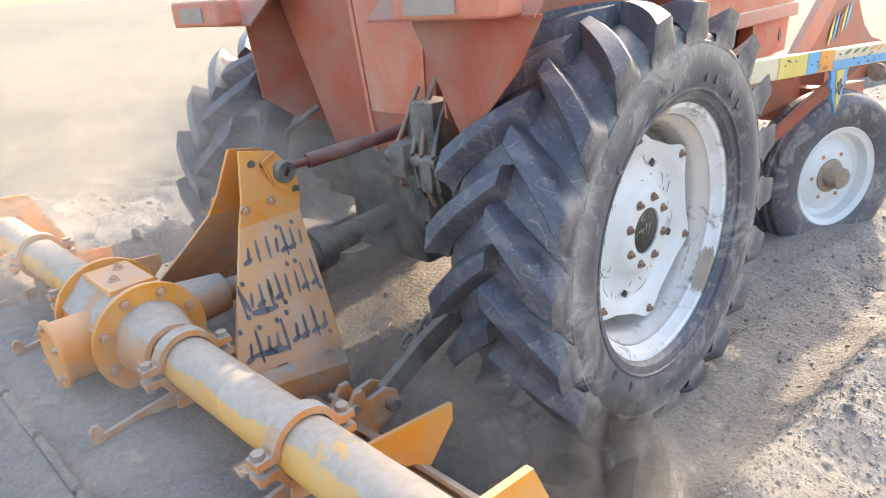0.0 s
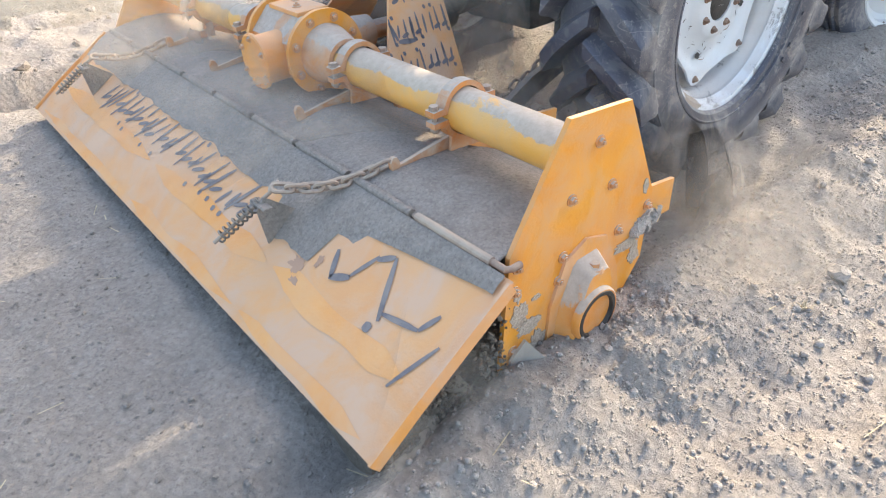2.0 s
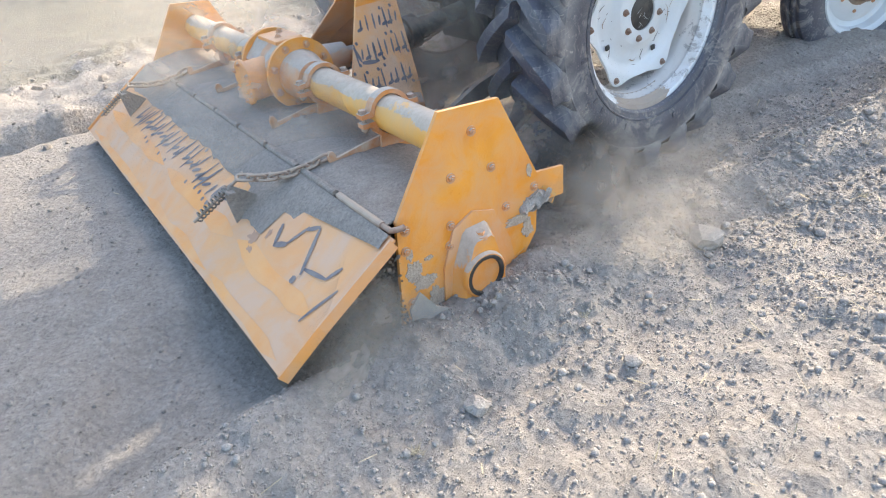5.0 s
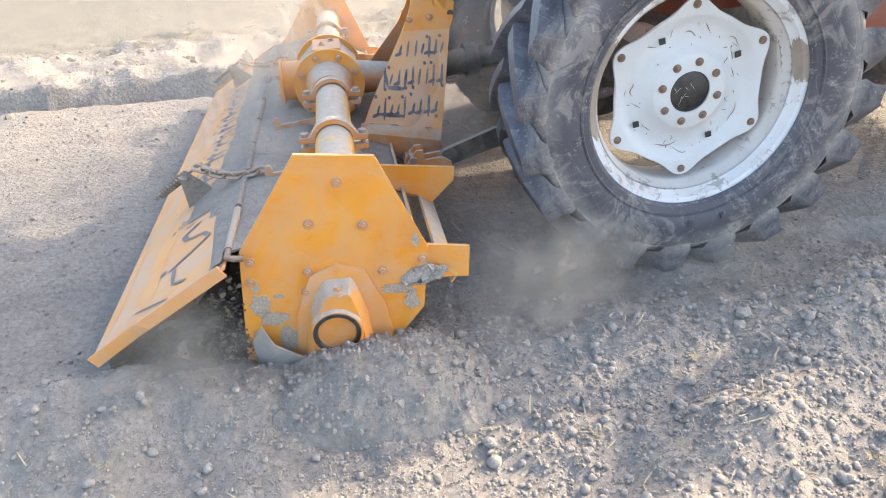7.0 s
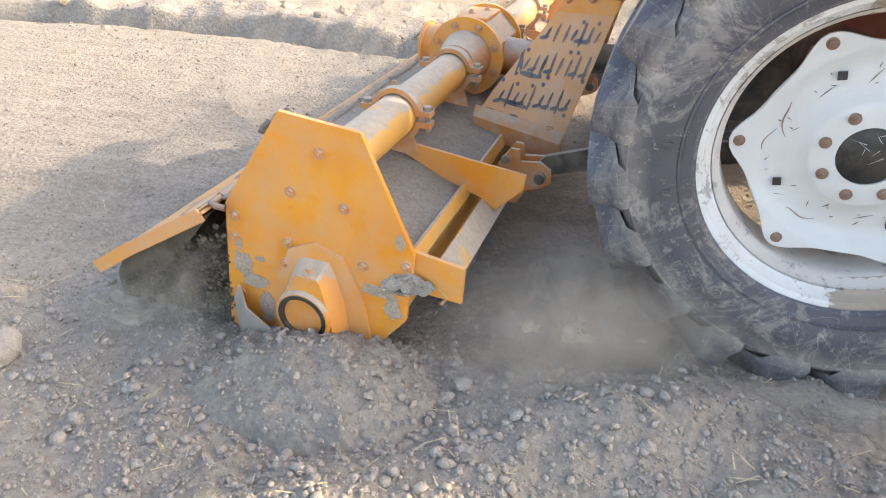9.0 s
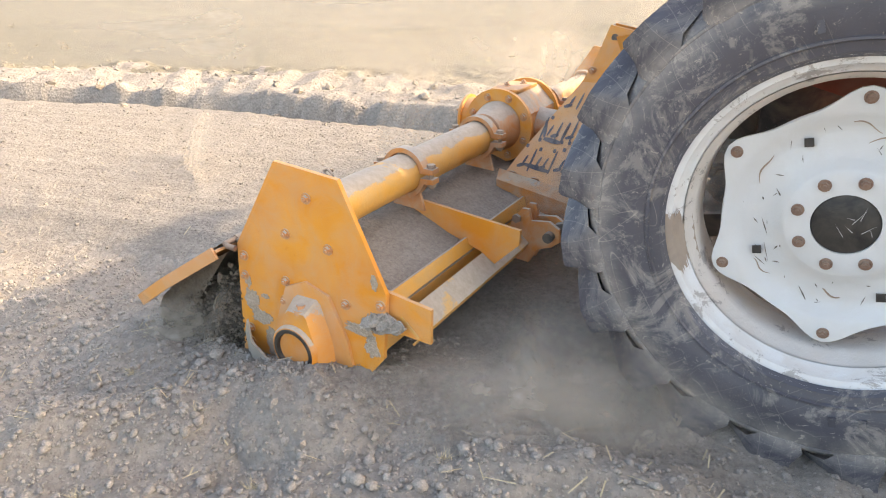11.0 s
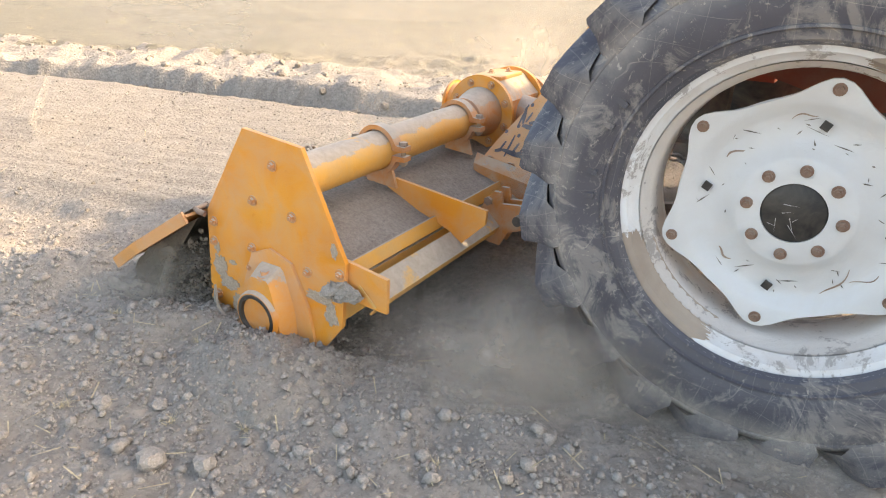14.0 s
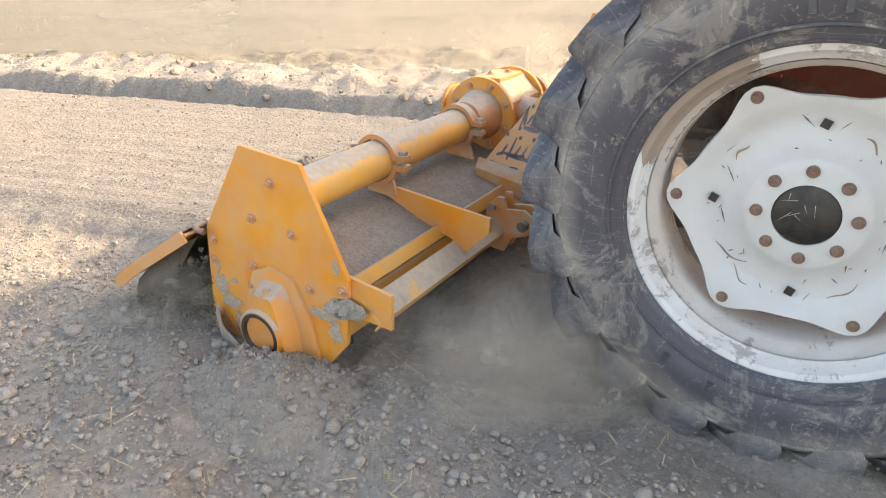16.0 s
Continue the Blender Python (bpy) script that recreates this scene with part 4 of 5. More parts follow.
    for r, y in ((0.072, -0.085), (0.100, -0.084), (0.124, -0.082), (0.134, -0.077), (0.146, -0.064), (0.170, -0.052), (0.205, -0.046), (0.228, -0.050), (0.246, -0.066), (0.262, -0.072), (1.0, -0.074)):
        ring = []
        for i in range(N):
            a = 2 * math.pi * i / N
            k = (((a + radians(30)) / (2 * math.pi) * 6 + 0.5) % 1) - 0.5      # 0 at a corner
            edge = 0.266 + 0.048 * math.exp(-(k / 0.21) ** 2)
            rr = edge if r == 1.0 else min(r, edge - 0.004)
            ring.append(bm.verts.new((rr * math.sin(a), y, rr * math.cos(a))))
        rings.append(ring)
    for p, q in zip(rings, rings[1:]):
        for i in range(N):
            bm.faces.new((p[i], p[(i + 1) % N], q[(i + 1) % N], q[i]))
    thicken(bm, 0.009)
    disc = part("wheel_disc", bm, WHITE, rim, "white dished wheel centre, scratched", smooth=True)
    bm = bmesh.new()
    lathe(bm, [(0.001, -0.082), (0.066, -0.082), (0.072, -0.078), (0.078, -0.05), (0.078, 0.10)], 40)
    part("hub", bm, HUB_BLACK, rim, "black hub with chalky scratches", smooth=True)
    nut = None
    for i in range(8):
        a = 2 * math.pi * (i - 0.05) / 8
        m = pose(0.104 * math.sin(a), -0.084, 0.104 * math.cos(a), 0, 40 * i)
        if nut is None:
            nut = bolt_mesh("wheel_nut", 0.0100, 0.012, RUST)
            nut.parent, nut.matrix_basis = disc, m
        else:
            again(nut, disc, m)
    for i in range(6):
        a = 2 * math.pi * i / 6 - radians(30)
        again(nut, disc, pose(0.290 * math.sin(a), -0.072, 0.290 * math.cos(a), 0, 25 * i))
    # no holes are cut: black blocks on the disc give their shade
    hole = None
    for i in range(4):
        a = 2 * math.pi * i / 4
        m = pose(0.205 * math.sin(a), -0.056, 0.205 * math.cos(a), 0, 20 + 90 * i)
        if hole is None:
            bm = bmesh.new()
            block(bm, (0, 0, 0), (0.020, 0.006, 0.020))
            hole = part("square_hole_shade", bm, HUB_BLACK, disc, "black block for the shade in a square hole", m=m)
        else:
            again(hole, disc, m)
    # beige dirt that lies in the innermost step of the rim
    bm = bmesh.new()
    lathe(bm, [(0.3495, -0.1165), (0.3490, -0.1010), (0.3335, -0.0810), (0.3290, -0.0600), (0.3285, 0.018)], 72)
    part("barrel_dirt", bm, BARREL_DIRT, rim, "beige dirt inside the rim", smooth=True)
    # chips of bare brown on the rim and pale scratches on the hub
    bm = bmesh.new()
    random.seed(12)
    for k in range(7):
        x, z, a, l = random.uniform(-0.045, 0.045), random.uniform(-0.045, 0.045), random.uniform(0, 3.1), random.uniform(0.008, 0.022)
        c, s = math.cos(a), math.sin(a)
        slab(bm, [(x - l * c - 0.0014 * s, -0.0828, z - l * s + 0.0014 * c), (x + l * c, -0.0828, z + l * s), (x + l * c + 0.0012 * s, -0.0828, z + l * s - 0.0012 * c)], (0, 0.001, 0))
    tagged(part("hub_scratch", bm, WHITE, rim), kind="stuff")
    bm = bmesh.new()
    for k in range(70):
        a, r = random.uniform(0, 6.28), random.uniform(0.15, 0.27)
        t, l, w = random.gauss(1.2, 0.7), 0.004 + 0.026 * random.random() ** 2.5, random.uniform(0.0006, 0.0018)
        x, z = r * math.sin(a), r * math.cos(a)
        y = -0.0480 - 0.0015 - max(0.0, 0.0045 * (0.200 - r) / 0.03) if r > 0.17 else -0.0535 - 0.5 * (0.17 - r)
        c, s = math.cos(t), math.sin(t)
        slab(bm, [(x - l * c, y, z - l * s), (x + w * s, y, z - w * c), (x + l * c, y, z + l * s), (x - w * s, y, z + w * c)], (0, 0.0012, 0))
    tagged(part("paint_scratch", bm, STEEL, disc, "grey scratches in white paint"), kind="stuff")
    for (a, r, bend, l, w) in ((3.95, 0.205, 0.9, 0.085, 0.0022), (3.70, 0.225, -0.5, 0.060, 0.0018), (2.60, 0.215, 0.6, 0.075, 0.0020), (5.35, 0.200, 0.4, 0.045, 0.0030), (0.55, 0.190, -0.7, 0.050, 0.0028), (1.35, 0.222, 0.5, 0.055, 0.0018)):
        bm = bmesh.new()
        left, right = [], []
        for i in range(13):
            u = i / 12
            b = a + (u - 0.5) * l / r
            rr = r + bend * l * 0.5 * (u - 0.5) + 0.006 * math.sin(u * 5)
            y = -0.0492 - max(0.0, 0.016 * (rr - 0.226) / 0.018)
            k = w * (0.4 + 0.6 * math.sin(math.pi * u))
            left.append(bm.verts.new(((rr - k) * math.sin(b), y - 0.0008, (rr - k) * math.cos(b))))
            right.append(bm.verts.new(((rr + k) * math.sin(b), y - 0.0008, (rr + k) * math.cos(b))))
        for i in range(12):
            bm.faces.new((left[i], left[i + 1], right[i + 1], right[i]))
        part("long_scratch", bm, CHAIN, disc, "long grey scratch in white paint")
    # a worn brown stretch and a bright repaired stretch of the rim's inner wall
    for a0, a1 in ((284, 336), (96, 118)):
        bm = bmesh.new()
        n = 24
        r1 = []
        for i in range(n + 1):
            a = radians(a0 + (a1 - a0) * i / n)
            wall = []
            path = ((0.3955, -0.1585), (0.3705, -0.1495), (0.3605, -0.1280), (0.3505, -0.1175), (0.3505, -0.1000), (0.3335, -0.0800))
            for j in range(41):
                k = min(j // 8, 4)
                v = j / 8 - k
                r, y = [path[k][c] + (path[k + 1][c] - path[k][c]) * v for c in (0, 1)]
                b = a + (0.16 * noise.noise(Vector((j * 0.16, i // 13, 3))) + 0.09 * noise.noise(Vector((j * 0.7, i // 13, 8)))) * (abs(i / n - 0.5) * 2) ** 3
                wall.append(bm.verts.new(((r - 0.0012) * math.sin(b), y, (r - 0.0012) * math.cos(b))))
            r1.append(wall)
        for p, q in zip(r1, r1[1:]):
            for i in range(40):
                bm.faces.new((p[i], p[i + 1], q[i + 1], q[i]))
        part("bare_patch", bm, DUSTY_BROWN, rim, "brown mud-stained stretch of rim", smooth=True)
    return rim


BARREL_DIRT = dusty_paint("beige_dirt_on_white", (0.72, 0.69, 0.66), (0.64, 0.60, 0.56), 0.24, 0.8, (0.0, 1.4), 9.0, 0.10, (0.46, 0.37, 0.30))
DUSTY_BROWN = dusty_paint("brown_mud_film", (0.36, 0.29, 0.24), (0.28, 0.22, 0.18), 0.3, 0.8, (0.0, 1.0), 14.0)
wheel_right = rear_wheel()
wheel_right.matrix_basis = pose(AX, RW, AZ)
LW = mirror_y(RW) - 0.07   # middle of the left one
wheel_left = copy_thing(wheel_right, pose(AX, LW, AZ, 0, 0, 180))
wheel_left.parent = tractor


def front_wheel(y):
    K = 1.17
    bm = bmesh.new()
    lathe(bm, [(0.212, -0.075), (0.205, -0.066), (0.190, -0.06), (0.180, -0.02), (0.150, -0.012), (0.120, -0.03), (0.075, -0.035), (0.07, -0.03)], 48)
    bmesh.ops.scale(bm, vec=(K, K, K), verts=bm.verts)
    thicken(bm, 0.008)
    w = part("front_wheel", bm, WHITE, tractor, "small white front wheel with a ribbed black tyre", smooth=True, m=pose(3.08, y, 0.275))
    bm = bmesh.new()
    pr = [(0.205, -0.07), (0.225, -0.082), (0.262, -0.092), (0.300, -0.096), (0.328, -0.088), (0.342, -0.072), (0.342, -0.045), (0.352, -0.040), (0.352, -0.022), (0.341, -0.018), (0.341, -0.010), (0.358, -0.008)]
    lathe(bm, pr + [(r, -yy) for r, yy in pr[::-1]], 64)
    bmesh.ops.scale(bm, vec=(K, K, K), verts=bm.verts)
    part("tyre", bm, RUBBER, w, smooth=True)
    bm = bmesh.new()
    lathe(bm, [(0.001, -0.105), (0.040, -0.105), (0.045, -0.098), (0.048, -0.05), (0.07, -0.045), (0.075, -0.02)], 24)
    bmesh.ops.scale(bm, vec=(K, K, K), verts=bm.verts)
    part("hub", bm, CHAIN, w, "grey greasy hub cap", smooth=True)
    for i in range(6):
        a = 2 * math.pi * i / 6
        o = again(BOLT, w, pose(0.098 * K * math.sin(a), -0.034 * K, 0.098 * K * math.cos(a)))
    return w


front_right = front_wheel(0.52)
front_left = copy_thing(front_right, pose(3.05, mirror_y(0.52), 0.285, 0, 0, 180))
front_left.parent = tractor


def fender(s):
    """Flat-sided mudguard over a rear wheel."""
    f = (lambda y: y) if s > 0 else mirror_y
    bm = bmesh.new()
    # inner side wall, narrow towards the foot
    side = [(0.80, 0.99), (0.78, 1.26), (0.95, 1.38), (1.75, 1.38), (1.95, 1.05), (1.75, 0.80), (1.30, 0.78), (0.95, 0.88)]
    slab(bm, [(x, f(0.83), z) for x, z in side], (0, 0.008 * s, 0))
    ob = part("fender", bm, RED, tractor)
    bm = bmesh.new()
    rear = [(f(0.740), 0.965), (f(0.872), 1.262), (f(0.44), 1.262), (f(0.52), 1.14), (f(0.66), 1.00)]
    slab(bm, [(0.70 + (1.26 - z) * 0.08 + 0.03, y, z) for y, z in rear], (0.006, 0, 0))
    if s > 0:
        part("fender_rear", bm, RED, ob)
    else:
        bm.free()
    bm = bmesh.new()
    arcp = [(0.70, 1.255), (0.78, 1.325), (0.95, 1.385), (1.40, 1.395), (1.75, 1.385), (1.95, 1.10)]
    for (x0, z0), (x1, z1) in zip(arcp, arcp[1:]):
        w0, w1 = (0.44 if x < 0.9 else 0.68 for x in (x0, x1))
        slab(bm, [(x0, f(w0), z0), (x1, f(w1), z1), (x1, f(1.01), z1), (x0, f(1.01), z0)], (0, 0, 0.008))
    part("fender_top", bm, RED, ob)
    bm = bmesh.new()
    block(bm, (0.665, f(0.645 if s > 0 else 0.775), 1.305), (0.09, 0.34, 0.085))
    bevel(bm, 0.014, 3)
    part("lamp_bar", bm, RED_PALE, ob, "faded pink lamp bar")
    bm = bmesh.new()
    block(bm, (0.617, f(0.68 if s > 0 else 0.76), 1.300), (0.006, 0.17, 0.05))
    part("lamp_plate", bm, DUSTY_BROWN, ob, "grimy grey plate on the lamp bar")


fender(1)
fender(-1)
# body between the wheels
bm = bmesh.new()
slab(bm, [(0.95, 1.02, 0.80), (0.95, 1.58, 0.78), (0.90, 1.80, 1.45), (0.90, 0.98, 1.45)], (0.12, 0, 0))
bevel(bm, 0.012, 2)
part("rear_body_panel", bm, RED, tractor)
bm = bmesh.new()
slab(bm, [(0.942, 1.335, 0.80), (0.942, 1.35, 0.80), (0.895, 1.36, 1.44), (0.895, 1.34, 1.44)], (0.01, 0, 0))
slab(bm, [(0.934, 1.06, 0.95), (0.934, 1.33, 0.95), (0.897, 1.33, 1.40), (0.897, 1.00, 1.40)], (0.012, 0, 0))
part("body_seam", bm, RED_PALE, tractor)
bm = bmesh.new()
block(bm, (1.25, MID, 0.62), (0.62, 0.40, 0.40))
block(bm, (1.25, MID, 0.60), (0.22, 1.30, 0.20))
block(bm, (2.0, MID, 0.66), (1.0, 0.34, 0.42))
block(bm, (0.90, MID - 0.30, 0.80), (0.12, 0.07, 0.34))
bevel(bm, 0.02, 2)
part("transmission", bm, STEEL, tractor, "dark greasy transmission housing", smooth=True)
# hydraulics: valve block, pipes and levers behind the seat
bm = bmesh.new()
block(bm, (0.84, 0.93, 0.92), (0.10, 0.10, 0.22))
block(bm, (0.80, 1.00, 0.86), (0.12, 0.07, 0.10))
block(bm, (0.80, 0.90, 0.82), (0.08, 0.05, 0.10))
bevel(bm, 0.01, 2)
rod(bm, (0.78, 0.86, 0.86), (0.78, 1.08, 0.86), 0.02, seg=12)
part("hydraulic_valve", bm, STEEL, tractor, "oily hydraulic valve block", smooth=True)
for k, (y, z) in enumerate(((0.86, 0.98), (0.91, 1.02), (0.95, 0.96), (1.03, 0.93))):
    bm = bmesh.new()
    sweep(bm, [(0.80, y, 0.70 + 0.02 * k), (0.765, y - 0.01, 0.78), (0.77, y + 0.01, 0.88), (0.82, y + 0.02, z), (0.90, y + 0.02, z + 0.12)], 0.008, 8)
    part("hydraulic_pipe", bm, RUST if k % 2 else STEEL, tractor, smooth=True)
# top link, lower links and the drive shaft (they swing with the tractor)
bm = bmesh.new()
rod(bm, (0.505, 1.262, 0.858), (0.60, 1.242, 0.867), 0.013, seg=10)
rod(bm, (0.59, 1.244, 0.866), (0.76, 1.207, 0.882), 0.024, seg=16)
rod(bm, (0.75, 1.209, 0.881), (0.98, 1.160, 0.903), 0.021, seg=16)
bmesh.ops.create_icosphere(bm, subdivisions=2, radius=0.030, matrix=Matrix.Translation((0.500, 1.262, 0.857)))
top_link = part("top_link", bm, dusty_paint("dark_red_link_paint", (0.17, 0.05, 0.045), (0.11, 0.035, 0.03), 0.3, 0.5), tractor, "dark red hydraulic top link", smooth=True)
bm = bmesh.new()
lathe(bm, [(0.012, -0.022), (0.012, -0.030), (0.030, -0.030), (0.034, -0.022), (0.034, 0.0)], 24)
part("link_ball", bm, STEEL, top_link, smooth=True, m=pose(0.497, 1.245, 0.857))
for s in (1, -1):
    f = (lambda y: y) if s > 0 else mirror_y
    bm = bmesh.new()
    slab(bm, [(0.37, f(0.765), 0.285), (0.41, f(0.762), 0.335), (0.62, f(0.80), 0.395), (1.15, f(0.90), 0.46), (1.15, f(0.90), 0.39), (0.62, f(0.80), 0.315), (0.42, f(0.765), 0.268)], (0, 0.026 * s, 0))
    bevel(bm, 0.006, 2)
    link = part("lower_link", bm, STEEL, tractor, "black lower link arm")
    bm = bmesh.new()
    sweep(bm, [(0.80, f(0.85), 0.42), (0.80, f(0.84), 0.62), (0.86, f(0.86), 0.85), (0.98, f(0.92), 0.93)], 0.014, 8)
    part("lift_rod", bm, STEEL, link, smooth=True)
bm = bmesh.new()
rod(bm, (0.38, MID, 0.52), (0.62, MID, 0.54), 0.055, seg=20)
rod(bm, (0.60, MID, 0.54), (0.96, MID, 0.57), 0.045, seg=20)
rod(bm, (0.60, MID, 0.54), (0.66, MID, 0.545), 0.075, seg=20)
part("drive_shaft", bm, STEEL, tractor, "dark telescopic drive shaft", smooth=True)
bm = bmesh.new()
sweep(bm, [Vector((0.017 * (1 if math.cos(k) > 0 else -1) + 0.014 * math.cos(k), 0.014 * math.sin(k), 0)) for k in [2 * math.pi * j / 16 for j in range(17)]], 0.0065, 7)
check_link = part("check_chain_link", bm, STEEL, tractor, smooth=True, m=pose(0.62, 1.15, 0.34))
for y in (1.02, 1.62):
    for k in range(9):
        u = k / 8
        p = Vector((0.62 + 0.40 * u, y - 0.13 * (1 - u) * (1 if y < MID else -1), 0.34 + 0.10 * u - 0.04 * math.sin(math.pi * u)))
        m = Matrix.Translation(p) @ pose(0, 0, 0, 90 * (k % 2) + 20, -14, 18 if y < MID else -18)
        if k == 0 and y < MID:
            check_link.matrix_basis = m
        else:
            again(check_link, tractor, m)
# bonnet, side panels and the painted front frame
bm = bmesh.new()
slab(bm, [(1.95, 0.95, 1.03), (3.74, 0.95, 1.03), (3.80, 0.95, 1.40), (1.95, 0.95, 1.50)], (0, 0.74, 0))
bevel(bm, 0.035, 3)
bonnet = part("bonnet", bm, RED_PALE, tractor, "faded salmon-red bonnet", smooth=True)
bm = bmesh.new()
block(bm, (2.85, 0.940, 1.040), (1.80, 0.030, 0.075))
bevel(bm, 0.010, 2)
part("bonnet_ledge", bm, PINK_PALE, bonnet, "paler dusty ledge along the bonnet")
bm = bmesh.new()
slab(bm, [(3.26, 0.965, 0.73), (3.68, 0.965, 0.71), (3.73, 0.965, 1.02), (3.22, 0.965, 1.02)], (0, 0.70, 0))
bevel(bm, 0.010, 2)
part("side_panel", bm, RED_PALE, bonnet, "salmon-red side panel")
bm = bmesh.new()
slab(bm, [(3.575, 0.962, 0.905), (3.60, 0.962, 0.945), (3.625, 0.962, 0.905), (3.60, 0.962, 0.875)], (0, 0.003, 0))
part("painted_mark", bm, INK, bonnet)
for x0, x1, z0, z1, mat in ((2.76, 2.98, 1.155, 1.205, CREAM_PAINT), (3.00, 3.10, 1.155, 1.205, BLUE_PAINT), (3.22, 3.28, 1.125, 1.205, INK), (3.31, 3.36, 1.125, 1.205, INK), (3.39, 3.44, 1.125, 1.205, INK), (3.47, 3.50, 1.125, 1.205, INK)):
    bm = bmesh.new()
    block(bm, ((x0 + x1) / 2, 0.9480, (z0 + z1) / 2), (x1 - x0, 0.004, z1 - z0))
    part("sticker_bar", bm, mat, bonnet)
# added black block: stands in for the shaded opening in the bonnet side
bm = bmesh.new()
block(bm, (2.72, MID, 0.86), (1.00, 0.56, 0.34))
for k in range(6):
    rod(bm, (2.30 + 0.15 * k, 1.02, 0.72), (2.30 + 0.15 * k, 1.02, 1.00), 0.035, seg=10)
part("dark_opening_block", bm, HUB_BLACK, tractor, "black engine-like block for the shade in the open bonnet side")
# the red front carrier: a curved side plate, its cross beam and the box below
bm = bmesh.new()
slab(bm, [(2.74, 0.520, 0.905), (2.85, 0.520, 1.150), (3.33, 0.520, 1.120), (3.40, 0.520, 1.045), (3.50, 0.520, 0.965), (3.66, 0.520, 0.890), (3.98, 0.520, 0.830), (3.98, 0.520, 0.780)], (0, 0.020, 0))
bevel(bm, 0.003, 1)
carrier = part("carrier_plate", bm, RED, tractor, "rust-red curved plate of the front carrier")
bm = bmesh.new()
slab(bm, [(2.90, 0.500, 0.900), (4.18, 0.500, 0.780), (4.18, 0.500, 0.640), (2.90, 0.500, 0.760)], (0, 0.10, 0))
bevel(bm, 0.006, 1)
part("carrier_beam", bm, RED, carrier)
bm = bmesh.new()
slab(bm, [(3.32, 0.680, 0.670), (4.30, 0.680, 0.560), (4.30, 0.680, 0.380), (3.36, 0.680, 0.480)], (0, 0.30, 0))
bevel(bm, 0.006, 1)
part("carrier_box", bm, RED, carrier)
bm = bmesh.new()
rod(bm, (3.56, 0.440, 0.735), (3.70, 0.430, 0.725), 0.055, 0.048, 20)
rod(bm, (3.52, 0.442, 0.737), (3.56, 0.440, 0.735), 0.040, seg=16)
part("grease_cup", bm, CHAIN, carrier, "dusty grey metal cup", smooth=True)
bm = bmesh.new()
slab(bm, [(1.72, 0.80, 0.60), (2.30, 0.80, 0.60), (2.30, 1.02, 0.60), (1.72, 1.02, 0.60)], (0, 0, 0.02))
slab(bm, [(2.20, 0.95, 0.55), (3.50, 0.95, 0.48), (3.50, 0.95, 0.74), (2.20, 0.95, 0.80)], (0, 0.03, 0))
part("footplate", bm, RED, tractor)
bm = bmesh.new()
block(bm, (3.05, MID, 0.30), (0.14, 1.44, 0.12))
bevel(bm, 0.02, 2)
part("front_axle", bm, STEEL, tractor, smooth=True)
bm = bmesh.new()
block(bm, (2.95, 0.78, 0.74), (0.95, 0.10, 0.26))
bevel(bm, 0.015, 2)
part("front_box", bm, RED, tractor, "dark red steel box over the front axle")


def bar(a, b, width, thick, material, name, label=""):
    a, b = Vector(a), Vector(b)
    d = b - a
    m = Matrix.Translation((a + b) / 2) @ d.to_track_quat("X", "Z").to_matrix().to_4x4()
    bm = bmesh.new()
    block(bm, (0, 0, 0), (d.length, thick, width))
    bevel(bm, 0.004, 1)
    ob = part(name, bm, material, tractor, label)
    ob.matrix_basis = m
    return ob


def leaf_shape(points, y):
    return [(x, y, z) for x, z in points]


frame_bar = bar((2.02, 0.50, 0.945), (3.35, 0.26, 0.885), 0.085, 0.03, CREAM_PAINT, "front_frame_bar", "frame bar painted with bright flower patterns")
for x0, x1, z, h, mat in ((-0.50, -0.30, 0.0, 0.080, YELLOW_PAINT), (-0.30, -0.21, 0.0, 0.082, BLUE_PAINT), (-0.21, -0.10, 0.0, 0.082, ORANGE), (-0.10, 0.62, -0.022, 0.034, BLUE_PAINT), (-0.10, 0.62, 0.020, 0.034, CREAM_PAINT)):
    bm = bmesh.new()
    block(bm, ((x0 + x1) / 2, -0.0165, z), (x1 - x0 - 0.004, 0.004, h))
    part("painted_field", bm, mat, frame_bar)
random.seed(3)
for k in range(34):
    bm = bmesh.new()
    x = random.uniform(-0.48, 0.6)
    z = random.uniform(-0.03, 0.03)
    a = random.uniform(-0.8, 0.8)
    l = random.uniform(0.006, 0.020)
    slab(bm, [(x - l * math.cos(a), -0.0190, z - l * math.sin(a)), (x, -0.0190, z - 0.004), (x + l * math.cos(a), -0.0190, z + l * math.sin(a)), (x, -0.0190, z + 0.004)], (0, 0.002, 0))
    part("painted_leaf", bm, INK, frame_bar)
# a leaf-shaped blue bracket under the bar, with a yellow middle and a dark flower
bm = bmesh.new()
leaf = [(-0.075, 0.0), (-0.062, -0.035), (-0.070, -0.060), (-0.045, -0.085), (-0.040, -0.120), (-0.018, -0.150), (0.0, -0.190), (0.018, -0.150), (0.040, -0.120), (0.045, -0.085), (0.070, -0.060), (0.062, -0.035), (0.075, 0.0)]
slab(bm, leaf_shape(leaf, 0.0), (0, 0.012, 0))
bracket = part("leaf_bracket", bm, BLUE_PAINT, tractor, "blue leaf-shaped bracket with yellow painted middle", m=pose(2.66, 0.372, 0.875, 0, 0, -10))
bm = bmesh.new()
slab(bm, leaf_shape([(x * 0.42, z * 0.92 - 0.006) for x, z in leaf], -0.004), (0, 0.004, 0))
part("leaf_middle", bm, YELLOW_PAINT, bracket)
bm = bmesh.new()
